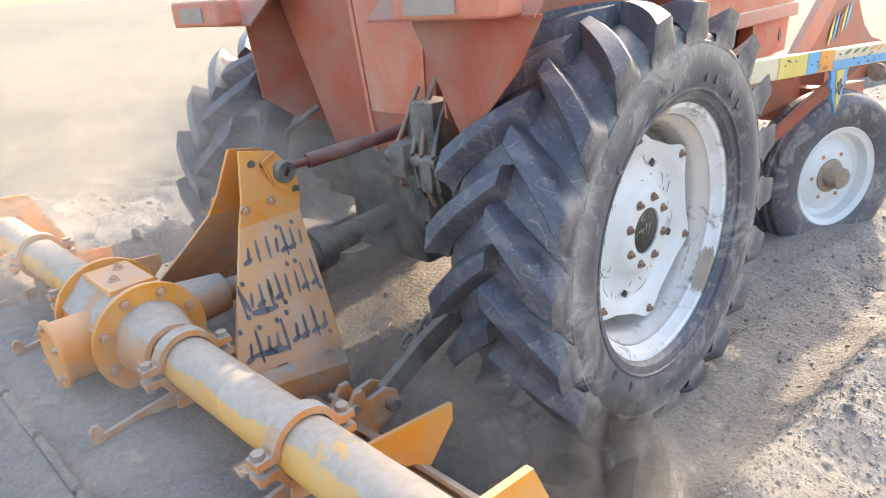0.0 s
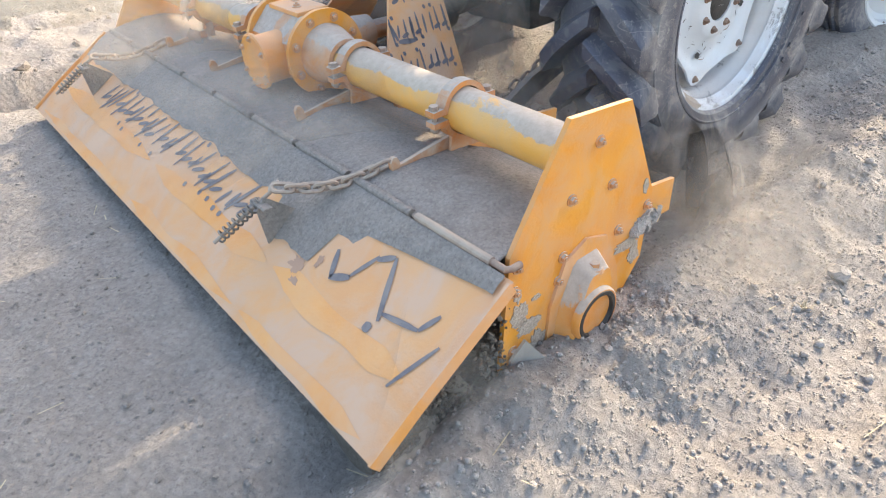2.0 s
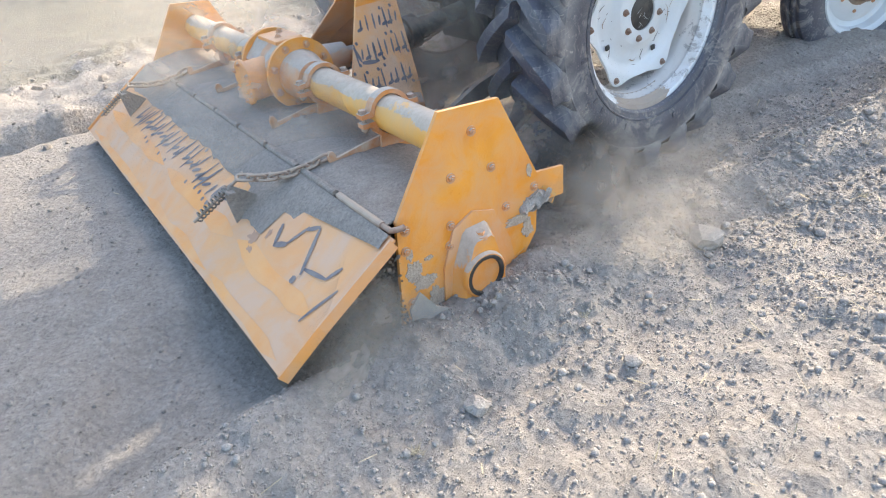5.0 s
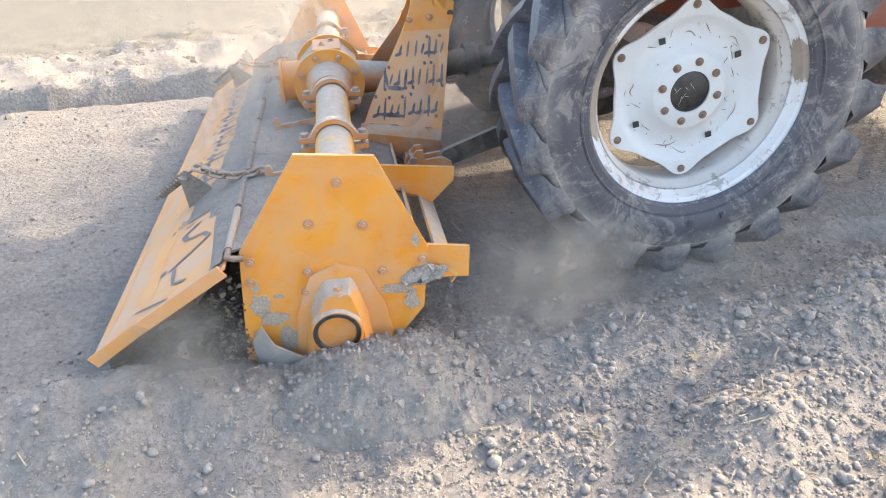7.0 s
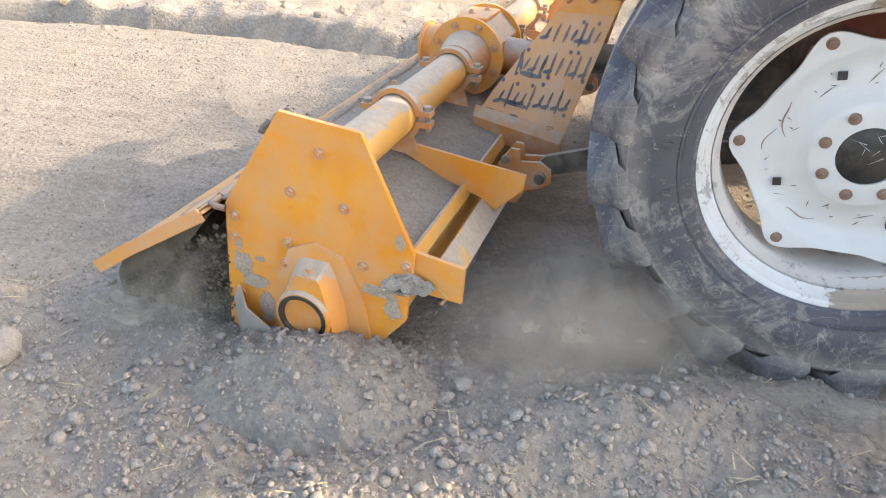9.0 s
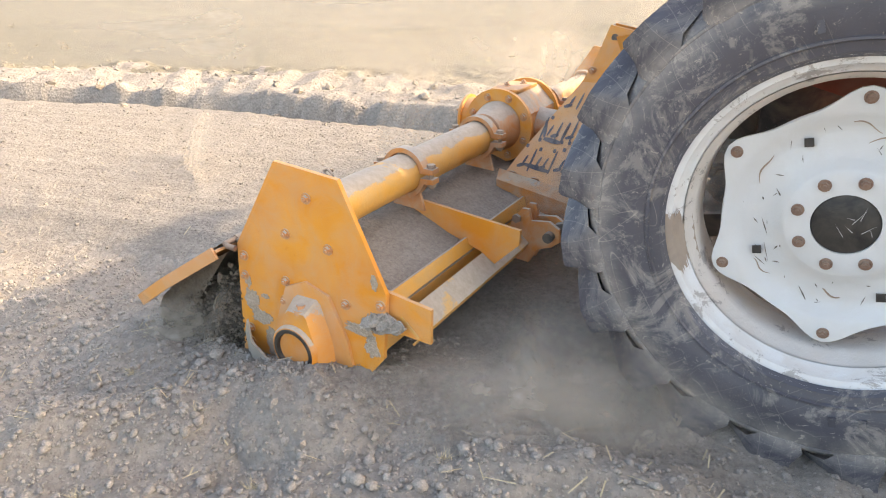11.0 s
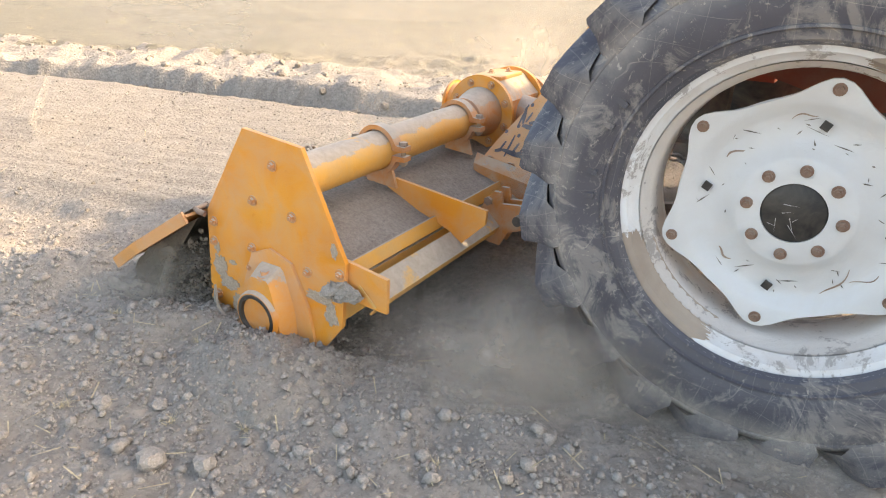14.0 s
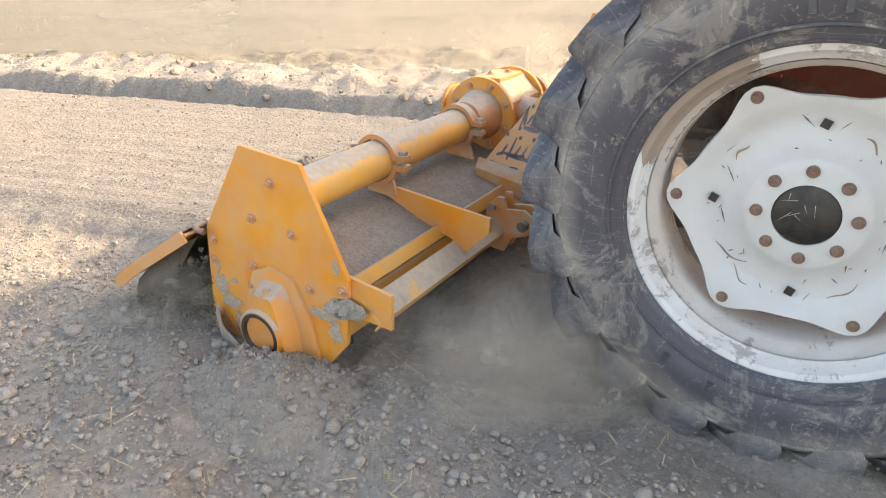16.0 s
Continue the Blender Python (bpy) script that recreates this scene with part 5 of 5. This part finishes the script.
slab(bm, leaf_shape([(0.020 * math.cos(k) * (1 + 0.3 * math.cos(5 * k)), -0.075 + 0.028 * math.sin(k) * (1 + 0.3 * math.cos(5 * k))) for k in [2 * math.pi * j / 40 for j in range(40)]], -0.007), (0, 0.003, 0))
part("painted_flower", bm, INK, bracket)
for k in range(9):
    bm = bmesh.new()
    x = -0.02 + 0.07 * k
    slab(bm, leaf_shape([(x, 0.010), (x + 0.012, 0.026), (x + 0.045, 0.034), (x + 0.060, 0.030), (x + 0.035, 0.018)], -0.0192), (0, 0.002, 0))
    part("painted_leaf", bm, ORANGE if k in (3, 4) else GREEN_PAINT, frame_bar)
for k, mat in enumerate((YELLOW_PAINT, BLUE_PAINT, RED, YELLOW_PAINT, BLUE_PAINT)):
    bm = bmesh.new()
    slab(bm, leaf_shape([(0.0, 0.0), (0.020, 0.05), (0.012, 0.11), (0.0, 0.15), (-0.014, 0.08)], 0.0), (0, 0.003, 0))
    part("painted_leaf", bm, mat, tractor, m=pose(2.93 + 0.055 * k, 0.512, 0.93 + 0.012 * k, 0, 28))
bar((2.95, 0.36, 0.90), (2.62, 0.62, 0.55), 0.05, 0.03, RED, "front_frame_strut")
bar((2.42, 0.49, 0.90), (3.30, 0.49, 1.50), 0.12, 0.03, RED_PALE, "front_frame_strut")

# ---- clods, stones, straw ----


def many(name, material, pieces, label, category, smooth=False):
    """One object of kind stuff out of many small meshes: pieces are (verts, faces)."""
    verts, faces, base = [], [], 0
    for v, f in pieces:
        verts.append(v)
        faces.append(f + base)
        base += len(v)
    me = bpy.data.meshes.new(name)
    me.from_pydata(np.concatenate(verts).tolist(), [], np.concatenate(faces).tolist())
    if smooth:
        me.polygons.foreach_set("use_smooth", [True] * len(me.polygons))
    me.materials.append(material)
    return tagged(new(name, me), label, category, kind="stuff")


def clod_shapes():
    bm = bmesh.new()
    bmesh.ops.create_icosphere(bm, subdivisions=1, radius=1.0)
    v20 = np.array([v.co[:] for v in bm.verts])
    f20 = np.array([[v.index for v in f.verts] for f in bm.faces])
    bm.free()
    out = []
    for k in range(24):
        out.append((v20 * rng.uniform(0.72, 1.18, (len(v20), 1)) * rng.uniform(0.75, 1.2, (1, 3)), f20))
    return out


SHAPES = clod_shapes()


def turned(v):
    q = Euler(rng.uniform(0, 6.28, 3).tolist()).to_matrix()
    return v @ np.array(q).T


def scatter(n, s_range, d_range, size, bias=None):
    out = []
    s = rng.uniform(*s_range, n)
    d = rng.uniform(*d_range, n) if bias is None else np.clip(rng.normal(bias[0], bias[1], n), *d_range)
    r = size[0] * np.exp(rng.exponential(size[1], n))
    r = np.minimum(r, size[2])
    xy = np.array([bend_place(a, b) for a, b in zip(s, d)])
    z = ground_height(xy[:, 0], xy[:, 1])
    for i in range(n):
        v, f = SHAPES[rng.integers(len(SHAPES))]
        p = turned(v * r[i]) * np.array((1, 1, 0.85))
        out.append((p + np.array((xy[i, 0], xy[i, 1], z[i] + r[i] * 0.22)), f))
    return out


many("soil_clods", CLOD, scatter(2600, (2.9, 8.0), (-0.72, 0.02), (0.0046, 0.40, 0.022), (-0.24, 0.20)) + scatter(4200, (-1.6, 2.9), (-0.72, 0.02), (0.0026, 0.32, 0.009), (-0.24, 0.20))
     + scatter(4600, (2.9, 7.6), (-1.35, -0.15), (0.0036, 0.42, 0.017)) + scatter(7000, (-1.4, 2.9), (-1.35, -0.05), (0.0024, 0.34, 0.009)) + scatter(9000, (-1.2, 7.4), (-0.95, 0.05), (0.0030, 0.30, 0.009)) + scatter(17000, (2.4, 7.6), (-1.1, 0.45), (0.0030, 0.34, 0.011)) + scatter(1300, (2.4, 7.6), (-1.1, 0.40), (0.0058, 0.32, 0.016)),
     "loose grey-brown soil clods on the untilled strip", "soil clods", True)
many("pale_pebbles", PEBBLE, scatter(5600, (-1.4, 7.6), (-1.2, 0.02), (0.0032, 0.40, 0.015)) + scatter(2200, (2.4, 7.6), (-1.1, 0.40), (0.0036, 0.38, 0.014)) + scatter(110, (2.4, 7.6), (-1.0, 0.25), (0.010, 0.25, 0.020)),
     "small pale grey pebbles and dry crumbs on the soil", "pebbles", True)
many("tilled_crumbs", TILLED, scatter(16000, (-3.0, 6.5), (-0.02, 2.66), (0.0030, 0.28, 0.011)) + scatter(1400, (-8.0, 6.0), (2.70, 4.6), (0.007, 0.5, 0.05)),
     "fine crumbs of freshly tilled soil", "soil crumbs")


def pushed_soil():
    """The low wave of loose soil that the side plate pushes along under its bearing."""
    bm = bmesh.new()
    bmesh.ops.create_grid(bm, x_segments=70, y_segments=44, size=1.0)
    for v in bm.verts:
        u, w = v.co.x, v.co.y
        x, y = 0.04 + 0.50 * u, -0.125 + 0.27 * w
        k = max(0.0, 1 - u * u) ** 1.1 * max(0.0, 1 - w * w) ** 0.8
        p = Vector((x, y, 0))
        z = -0.12 + 0.232 * k * (1.0 + 0.12 * u) + 0.018 * noise.noise(p * 14) + 0.014 * noise.noise(p * 38) + 0.009 * noise.noise(p * 90)
        v.co = Vector((x, y, z))
    bm.verts.ensure_lookup_table()
    tops = [v.co.copy() for v in bm.verts if v.co.z > 0.0]
    for _ in range(1500):
        c = tops[rng.integers(len(tops))]
        v, f = SHAPES[rng.integers(len(SHAPES))]
        r = min(0.013, 0.0026 * math.exp(rng.exponential(0.45)))
        vs = [bm.verts.new(tuple(q)) for q in turned(v * r) + np.array((c.x, c.y, c.z + r * 0.25))]
        for tri in f:
            bm.faces.new([vs[i] for i in tri]).material_index = 1
    ob = part("soil_wave", bm, FIELD, smooth=True)
    ob.data.materials.append(CLOD)
    return tagged(ob, "loose dry soil pushed along by the tiller", "soil", kind="stuff")


soil_wave = pushed_soil()


def soil_under_flap():
    """The loose soil that the rotor throws back against the flap; it also keeps light out of the hollow."""
    bm = bmesh.new()
    line = ((-0.712, -0.08), (-0.712, 0.095), (-0.685, 0.142), (-0.610, 0.205), (-0.480, 0.284), (-0.380, 0.346), (-0.335, 0.376))
    rows = []
    for j in range(91):
        y = 0.005 + 2.60 * j / 90
        row = []
        for i in range(25):
            u = i / 4
            k = min(int(u), 5)
            x, z = [line[k][c] + (line[k + 1][c] - line[k][c]) * (u - k) for c in (0, 1)]
            p = Vector((x, y, 0))
            row.append(bm.verts.new((x, y, z + 0.010 * noise.noise(p * 9) + 0.006 * noise.noise(p * 30))))
        rows.append(row)
    for p, q in zip(rows, rows[1:]):
        for i in range(24):
            bm.faces.new((p[i], p[i + 1], q[i + 1], q[i]))
    for end in (rows[0], rows[-1]):
        bm.faces.new(end)
    # crumbs that fly off its open end
    for k in range(640):
        u = rng.uniform(0, 1)
        c = Vector((-0.30 - 0.40 * u, rng.uniform(-0.03, 0.07), rng.uniform(0.02, 0.36 - 0.28 * u)))
        v, f = SHAPES[rng.integers(len(SHAPES))]
        r = min(0.008, 0.0018 * math.exp(rng.exponential(0.5))) if k < 240 else rng.uniform(0.003, 0.008)
        if k >= 240:
            c.y = rng.uniform(-0.004, 0.008)
            c.z = min(c.z, 0.36 - 0.30 * u)
        vs = [bm.verts.new(tuple(q)) for q in turned(v * r) + np.array(c)]
        for tri in f:
            bm.faces.new([vs[i] for i in tri])
    return tagged(part("thrown_soil", bm, HOLLOW_SOIL, smooth=True), "loose soil thrown against the rear flap, darkened for the shaded hollow", "soil", kind="stuff")


thrown_soil = soil_under_flap()


def stone(t, x, y, r, label="pale grey field stone lying on dry soil"):
    bm = bmesh.new()
    bmesh.ops.create_icosphere(bm, subdivisions=2, radius=r)
    off = Vector((t * 3.1, x * 7, y * 5))
    for v in bm.verts:
        n = v.co.normalized()
        v.co *= 1 + 0.34 * noise.noise(n * 1.6 + off) + 0.16 * noise.noise(n * 4.0 + off)
        v.co.z *= 0.72
    ob = part("stone", bm, CLOD)
    p = drive(t) @ Vector((x, y, 0))
    ob.matrix_basis = pose(p.x, p.y, float(ground_height(p.x, p.y)) + r * 0.30, 0, 0, 40 * t)
    return tagged(ob, label, "stone", group="stones on the field")


for row in ((3.5, 0.66, -0.51, 0.026), (7.5, -0.225, -0.275, 0.062), (7.5, 1.03, -0.06, 0.024), (7.5, 1.0, -0.10, 0.020),
            (14.5, 0.0, -0.47, 0.026), (14.5, -0.12, -0.53, 0.034), (12.5, 0.42, -0.36, 0.022), (12.5, 0.64, -0.19, 0.024), (5.0, -0.33, -0.36, 0.034), (11.0, 0.78, -0.44, 0.024)):
    stone(*row)


def straw_pieces(n, s_range, d_range):
    out = []
    f = np.array([[0, 1, 2], [0, 2, 3]])
    for _ in range(n):
        s, d = rng.uniform(*s_range), rng.uniform(*d_range)
        x, y = bend_place(s, d)
        l, a, w = 0.008 + 0.034 * rng.uniform(0, 1) ** 2, rng.uniform(0, 6.28), rng.uniform(0.0008, 0.0020)
        z = float(ground_height(x, y)) + 0.012
        dz = rng.uniform(-0.006, 0.014)
        c, si = math.cos(a), math.sin(a)
        out.append((np.array([(x - l * c - w * si, y - l * si + w * c, z - dz), (x - l * c + w * si, y - l * si - w * c, z - dz), (x + l * c + w * si, y + l * si - w * c, z + dz), (x + l * c - w * si, y + l * si + w * c, z + dz + 0.001)]), f))
    return out


def tuft_pieces(s, d, n, size):
    out = []
    x0, y0 = bend_place(s, d)
    z0 = float(ground_height(x0, y0))
    f = np.array([[0, 1, 2]])
    for _ in range(n):
        a, e = rng.uniform(0, 6.28), rng.uniform(0.1, 1.0)
        l = size * rng.uniform(0.5, 1.2)
        b = np.array((x0 + rng.normal(0, size * 0.2), y0 + rng.normal(0, size * 0.2), z0))
        tip = b + np.array((l * math.cos(a) * math.cos(e), l * math.sin(a) * math.cos(e), l * math.sin(e)))
        side = np.array((-math.sin(a), math.cos(a), 0)) * 0.0014
        out.append((np.array([b - side, b + side, tip]), f))
    return out


bits = straw_pieces(300, (-1.5, 7.6), (-1.3, 0.0)) + straw_pieces(420, (2.4, 7.6), (-1.1, 0.3)) + straw_pieces(160, (-3, 6), (0, 2.6))
for s, d in ((1.2, -0.35), (1.9, -0.3), (2.5, -0.28), (3.2, -0.45), (3.6, -0.2), (4.3, -0.42), (4.7, -0.18), (5.2, -0.40), (5.4, -0.33), (5.9, -0.2), (6.6, -0.25), (3.9, -0.62), (2.9, -0.75), (4.0, -0.30), (4.45, -0.62), (4.9, -0.50), (5.05, -0.16), (5.6, -0.55), (6.2, -0.45), (3.4, -0.55)):
    bits += tuft_pieces(s, d, 30, 0.034)
many("dry_straw", STRAW, bits, "short bits and tufts of dry straw", "straw")
far = []
for _ in range(170):
    far += tuft_pieces(rng.uniform(-7, 9), rng.uniform(4.6, 11), 14, 0.12)
many("stubble", STRAW, far, "pale dry stubble on the unploughed field", "stubble")

# ---- dust in the air: soft veils that travel with the machine ----


def make_veil():
    """Thin airborne dust: it scatters a little light and lets the rest through, thinning out towards its rim."""
    n = Nodes("airborne_dust")
    tree = n.tree
    info = tree.nodes.new("ShaderNodeObjectInfo")
    shift = tree.nodes.new("ShaderNodeVectorMath")
    shift.operation = "MULTIPLY_ADD"
    n.put(shift.inputs[0], n.co)
    shift.inputs[1].default_value = (1, 1, 1)
    spread = tree.nodes.new("ShaderNodeVectorMath")
    spread.operation = "SCALE"
    spread.inputs[0].default_value = (31, 17, 23)
    n.put(spread.inputs["Scale"], info.outputs["Random"])
    n.put(shift.inputs[2], spread.outputs["Vector"])
    plain = n.co
    n.co = shift.outputs["Vector"]
    wisp = n.math("MULTIPLY", n.ramp(n.noise(1.7, 5, 0.6, 0.7), 0.30, 0.68), n.ramp(n.noise(4.5, 4, 0.6, 0.5), 0.20, 0.70, 0.45, 1.0))
    n.co = plain
    flat = tree.nodes.new("ShaderNodeMapping")
    flat.inputs["Scale"].default_value = (1, 1, 0)
    n.put(flat.inputs["Vector"], n.co)
    radius = tree.nodes.new("ShaderNodeVectorMath")
    radius.operation = "LENGTH"
    n.put(radius.inputs[0], flat.outputs["Vector"])
    fall = tree.nodes.new("ShaderNodeMapRange")
    fall.interpolation_type = "SMOOTHERSTEP"
    n.put(fall.inputs["Value"], radius.outputs["Value"])
    for key, v in (("From Min", 1.0), ("From Max", 0.05), ("To Min", 0.0), ("To Max", 1.0)):
        fall.inputs[key].default_value = v
    thick = n.math("MULTIPLY", n.math("MULTIPLY", wisp, fall.outputs["Result"]), 0.74)
    lit, thru, both, clear, out = (tree.nodes.new(k) for k in ("ShaderNodeBsdfDiffuse", "ShaderNodeBsdfTranslucent", "ShaderNodeMixShader", "ShaderNodeBsdfTransparent", "ShaderNodeMixShader"))
    for node in (lit, thru):
        node.inputs["Color"].default_value = (0.58, 0.52, 0.455, 1)
    tree.links.new(lit.outputs[0], both.inputs[1])
    tree.links.new(thru.outputs[0], both.inputs[2])
    n.put(out.inputs["Fac"], thick)
    tree.links.new(clear.outputs[0], out.inputs[1])
    tree.links.new(both.outputs[0], out.inputs[2])
    tree.links.new(out.outputs[0], tree.nodes["Material Output"].inputs["Surface"])
    return n.mat


VEIL = make_veil()
CLOUDS = []


def puff_mesh():
    """A shallow, lumpy bowl of unit radius."""
    bm = bmesh.new()
    rings = []
    for i in range(9):
        r = i / 8
        rings.append([bm.verts.new((r * math.cos(2 * math.pi * k / 28), r * math.sin(2 * math.pi * k / 28), 0.16 * (1 - r * r) + 0.05 * noise.noise(Vector((r * 2.2 * math.cos(2 * math.pi * k / 28), r * 2.2 * math.sin(2 * math.pi * k / 28), 4.0))))) for k in range(28)] if i else [bm.verts.new((0, 0, 0.16))])
    for k in range(28):
        bm.faces.new((rings[0][0], rings[1][k], rings[1][(k + 1) % 28]))
    for p, q in zip(rings[1:], rings[2:]):
        for k in range(28):
            bm.faces.new((p[k], q[k], q[(k + 1) % 28], p[(k + 1) % 28]))
    me = bpy.data.meshes.new("puff")
    bm.to_mesh(me)
    bm.free()
    me.polygons.foreach_set("use_smooth", [True] * len(me.polygons))
    me.materials.append(VEIL)
    return me


PUFF = puff_mesh()


def dust_cloud(label, phase, puffs):
    """puffs: centre, half width, half height and the way each veil looks; in the tractor's space."""
    cloud = tagged(new("dust_cloud"), label, "dust", group="dust clouds")
    for centre, wide, high, way in puffs:
        o = new("puff", PUFF)
        o.parent = cloud
        o.matrix_basis = Matrix.Translation(centre) @ Vector(way).to_track_quat("Z", "Y").to_matrix().to_4x4() @ Matrix.Diagonal((wide, high, min(wide, high), 1))
    CLOUDS.append((cloud, phase, 1 if phase % 2 else -1))
    return cloud


BACK, SIDE = (-0.62, -0.66, 0.42), (0.35, -0.85, 0.38)
dust_cloud("pale dust rising between tiller and rear wheel", 0, [((0.70, 0.26, 0.10), 0.44, 0.28, SIDE), ((0.62, 0.10, 0.12), 0.36, 0.26, SIDE), ((0.85, 0.22, 0.10), 0.40, 0.24, SIDE), ((0.60, 0.04, 0.16), 0.46, 0.32, SIDE), ((0.60, 0.36, 0.10), 0.40, 0.26, BACK)] )
settling = dust_cloud("pale dust drifting beside the side plate", 1, [((0.80, -0.06, 0.14), 0.55, 0.30, BACK), ((0.46, -0.14, 0.18), 0.36, 0.32, BACK), ((0.60, -0.20, 0.14), 0.34, 0.24, BACK), ((0.62, 0.52, 0.30), 0.52, 0.42, BACK), ((0.52, 1.55, 0.72), 0.60, 0.46, BACK), ((0.66, 0.40, 0.12), 0.50, 0.30, BACK)])
dust_cloud("small dust puff at the foot of the rear wheel", 2, [((1.32, 0.18, 0.06), 0.34, 0.15, (0, -0.9, 0.4))])
dust_cloud("thin dust hanging over the tiller hood", 3, [((-0.15, 2.0, 0.62), 0.95, 0.50, BACK), ((-0.35, 1.0, 0.50), 0.70, 0.34, BACK), ((-0.44, -0.02, 0.13), 0.30, 0.24, BACK), ((-0.40, 0.05, 0.16), 0.34, 0.22, SIDE), ((-0.58, -0.07, 0.07), 0.30, 0.17, SIDE)])
dust_cloud("thick dust between the tractor's rear wheels", 4, [((0.62, 2.00, 0.70), 0.85, 0.75, BACK), ((0.72, 1.45, 0.55), 0.60, 0.50, BACK), ((0.60, 1.08, 0.42), 0.48, 0.40, SIDE), ((0.56, 0.95, 0.30), 0.42, 0.30, SIDE)])
dust_cloud("bright dust cloud drifting off over the field", 5, [((-1.2, 3.4, 0.45), 2.6, 0.75, (0.1, -0.95, 0.2)), ((1.2, 3.5, 0.70), 2.2, 1.1, (-0.3, -0.9, 0.2)), ((-4.5, 3.9, 0.50), 3.0, 0.8, (0.5, -0.85, 0.2))])
dust_cloud("far bright dust haze over the field", 6, [((-6.0, 9.0, 1.0), 12.0, 1.7, (0.4, -0.9, 0.1)), ((5.0, 9.5, 1.2), 9.0, 1.8, (-0.4, -0.9, 0.1))])

# ---- what moves ----
TURN = [(0, 20), (1, 62), (7.5, 349), (8.5, 396), (11, 508.6), (12.5, 572.7), (14.5, 657), (16, 720)]
LIFT = [(0, 0), (1, 0), (1.5, -0.02), (3.5, -0.03), (5, 0), (7.3, 0.036), (8.7, 0.036), (10.8, 0), (16, 0)]

SOIL_RISE = [(0, 0), (5, 0), (7.3, 0.020), (16, 0.020)]


def between(table, t):
    return float(np.interp(t, [a for a, _ in table], [b for _, b in table]))


def motions():
    times = [k * 0.5 for k in range(33)]
    walk(settling, [(t, drive(min(t, 5.5)) @ pose(0, 0, -0.16 * max(0.0, t - 5.5) if t < 9 else -0.56)) for t in times])
    for cloud, lift, side in CLOUDS:
        if cloud == settling:
            continue
        walk(cloud, [(t, drive(t) @ pose(0.03 * math.sin(t * 1.1 + lift), side * 0.05 * math.sin(t * 0.7), 0.02 * math.sin(t * 0.9 + lift))) for t in times])
    walk(thrown_soil, [(t, drive(t)) for t in times])
    walk(soil_wave, [(t, drive(t) @ pose(0, 0, between(SOIL_RISE, t))) for t in times])
    walk(tiller, [(t, drive(t)) for t in times])
    walk(tractor, [(t, drive(t) @ pose(0, 0, between(LIFT, t))) for t in times])
    walk(wheel_right, [(t, pose(AX, RW, AZ, 0, between(TURN, t))) for t in times])
    walk(wheel_left, [(t, pose(AX, LW, AZ) @ pose(0, 0, 0, 0, between(TURN, t)) @ pose(0, 0, 0, 0, 0, 180)) for t in times])
    walk(front_right, [(t, pose(3.08, 0.51, 0.298, 0, 0, -24) @ pose(0, 0, 0, 0, between(TURN, t) * 1.55)) for t in times])
    walk(front_left, [(t, pose(3.08, mirror_y(0.51), 0.298, 0, 0, -24) @ pose(0, 0, 0, 0, between(TURN, t) * 1.55) @ pose(0, 0, 0, 0, 0, 180)) for t in times])


motions()
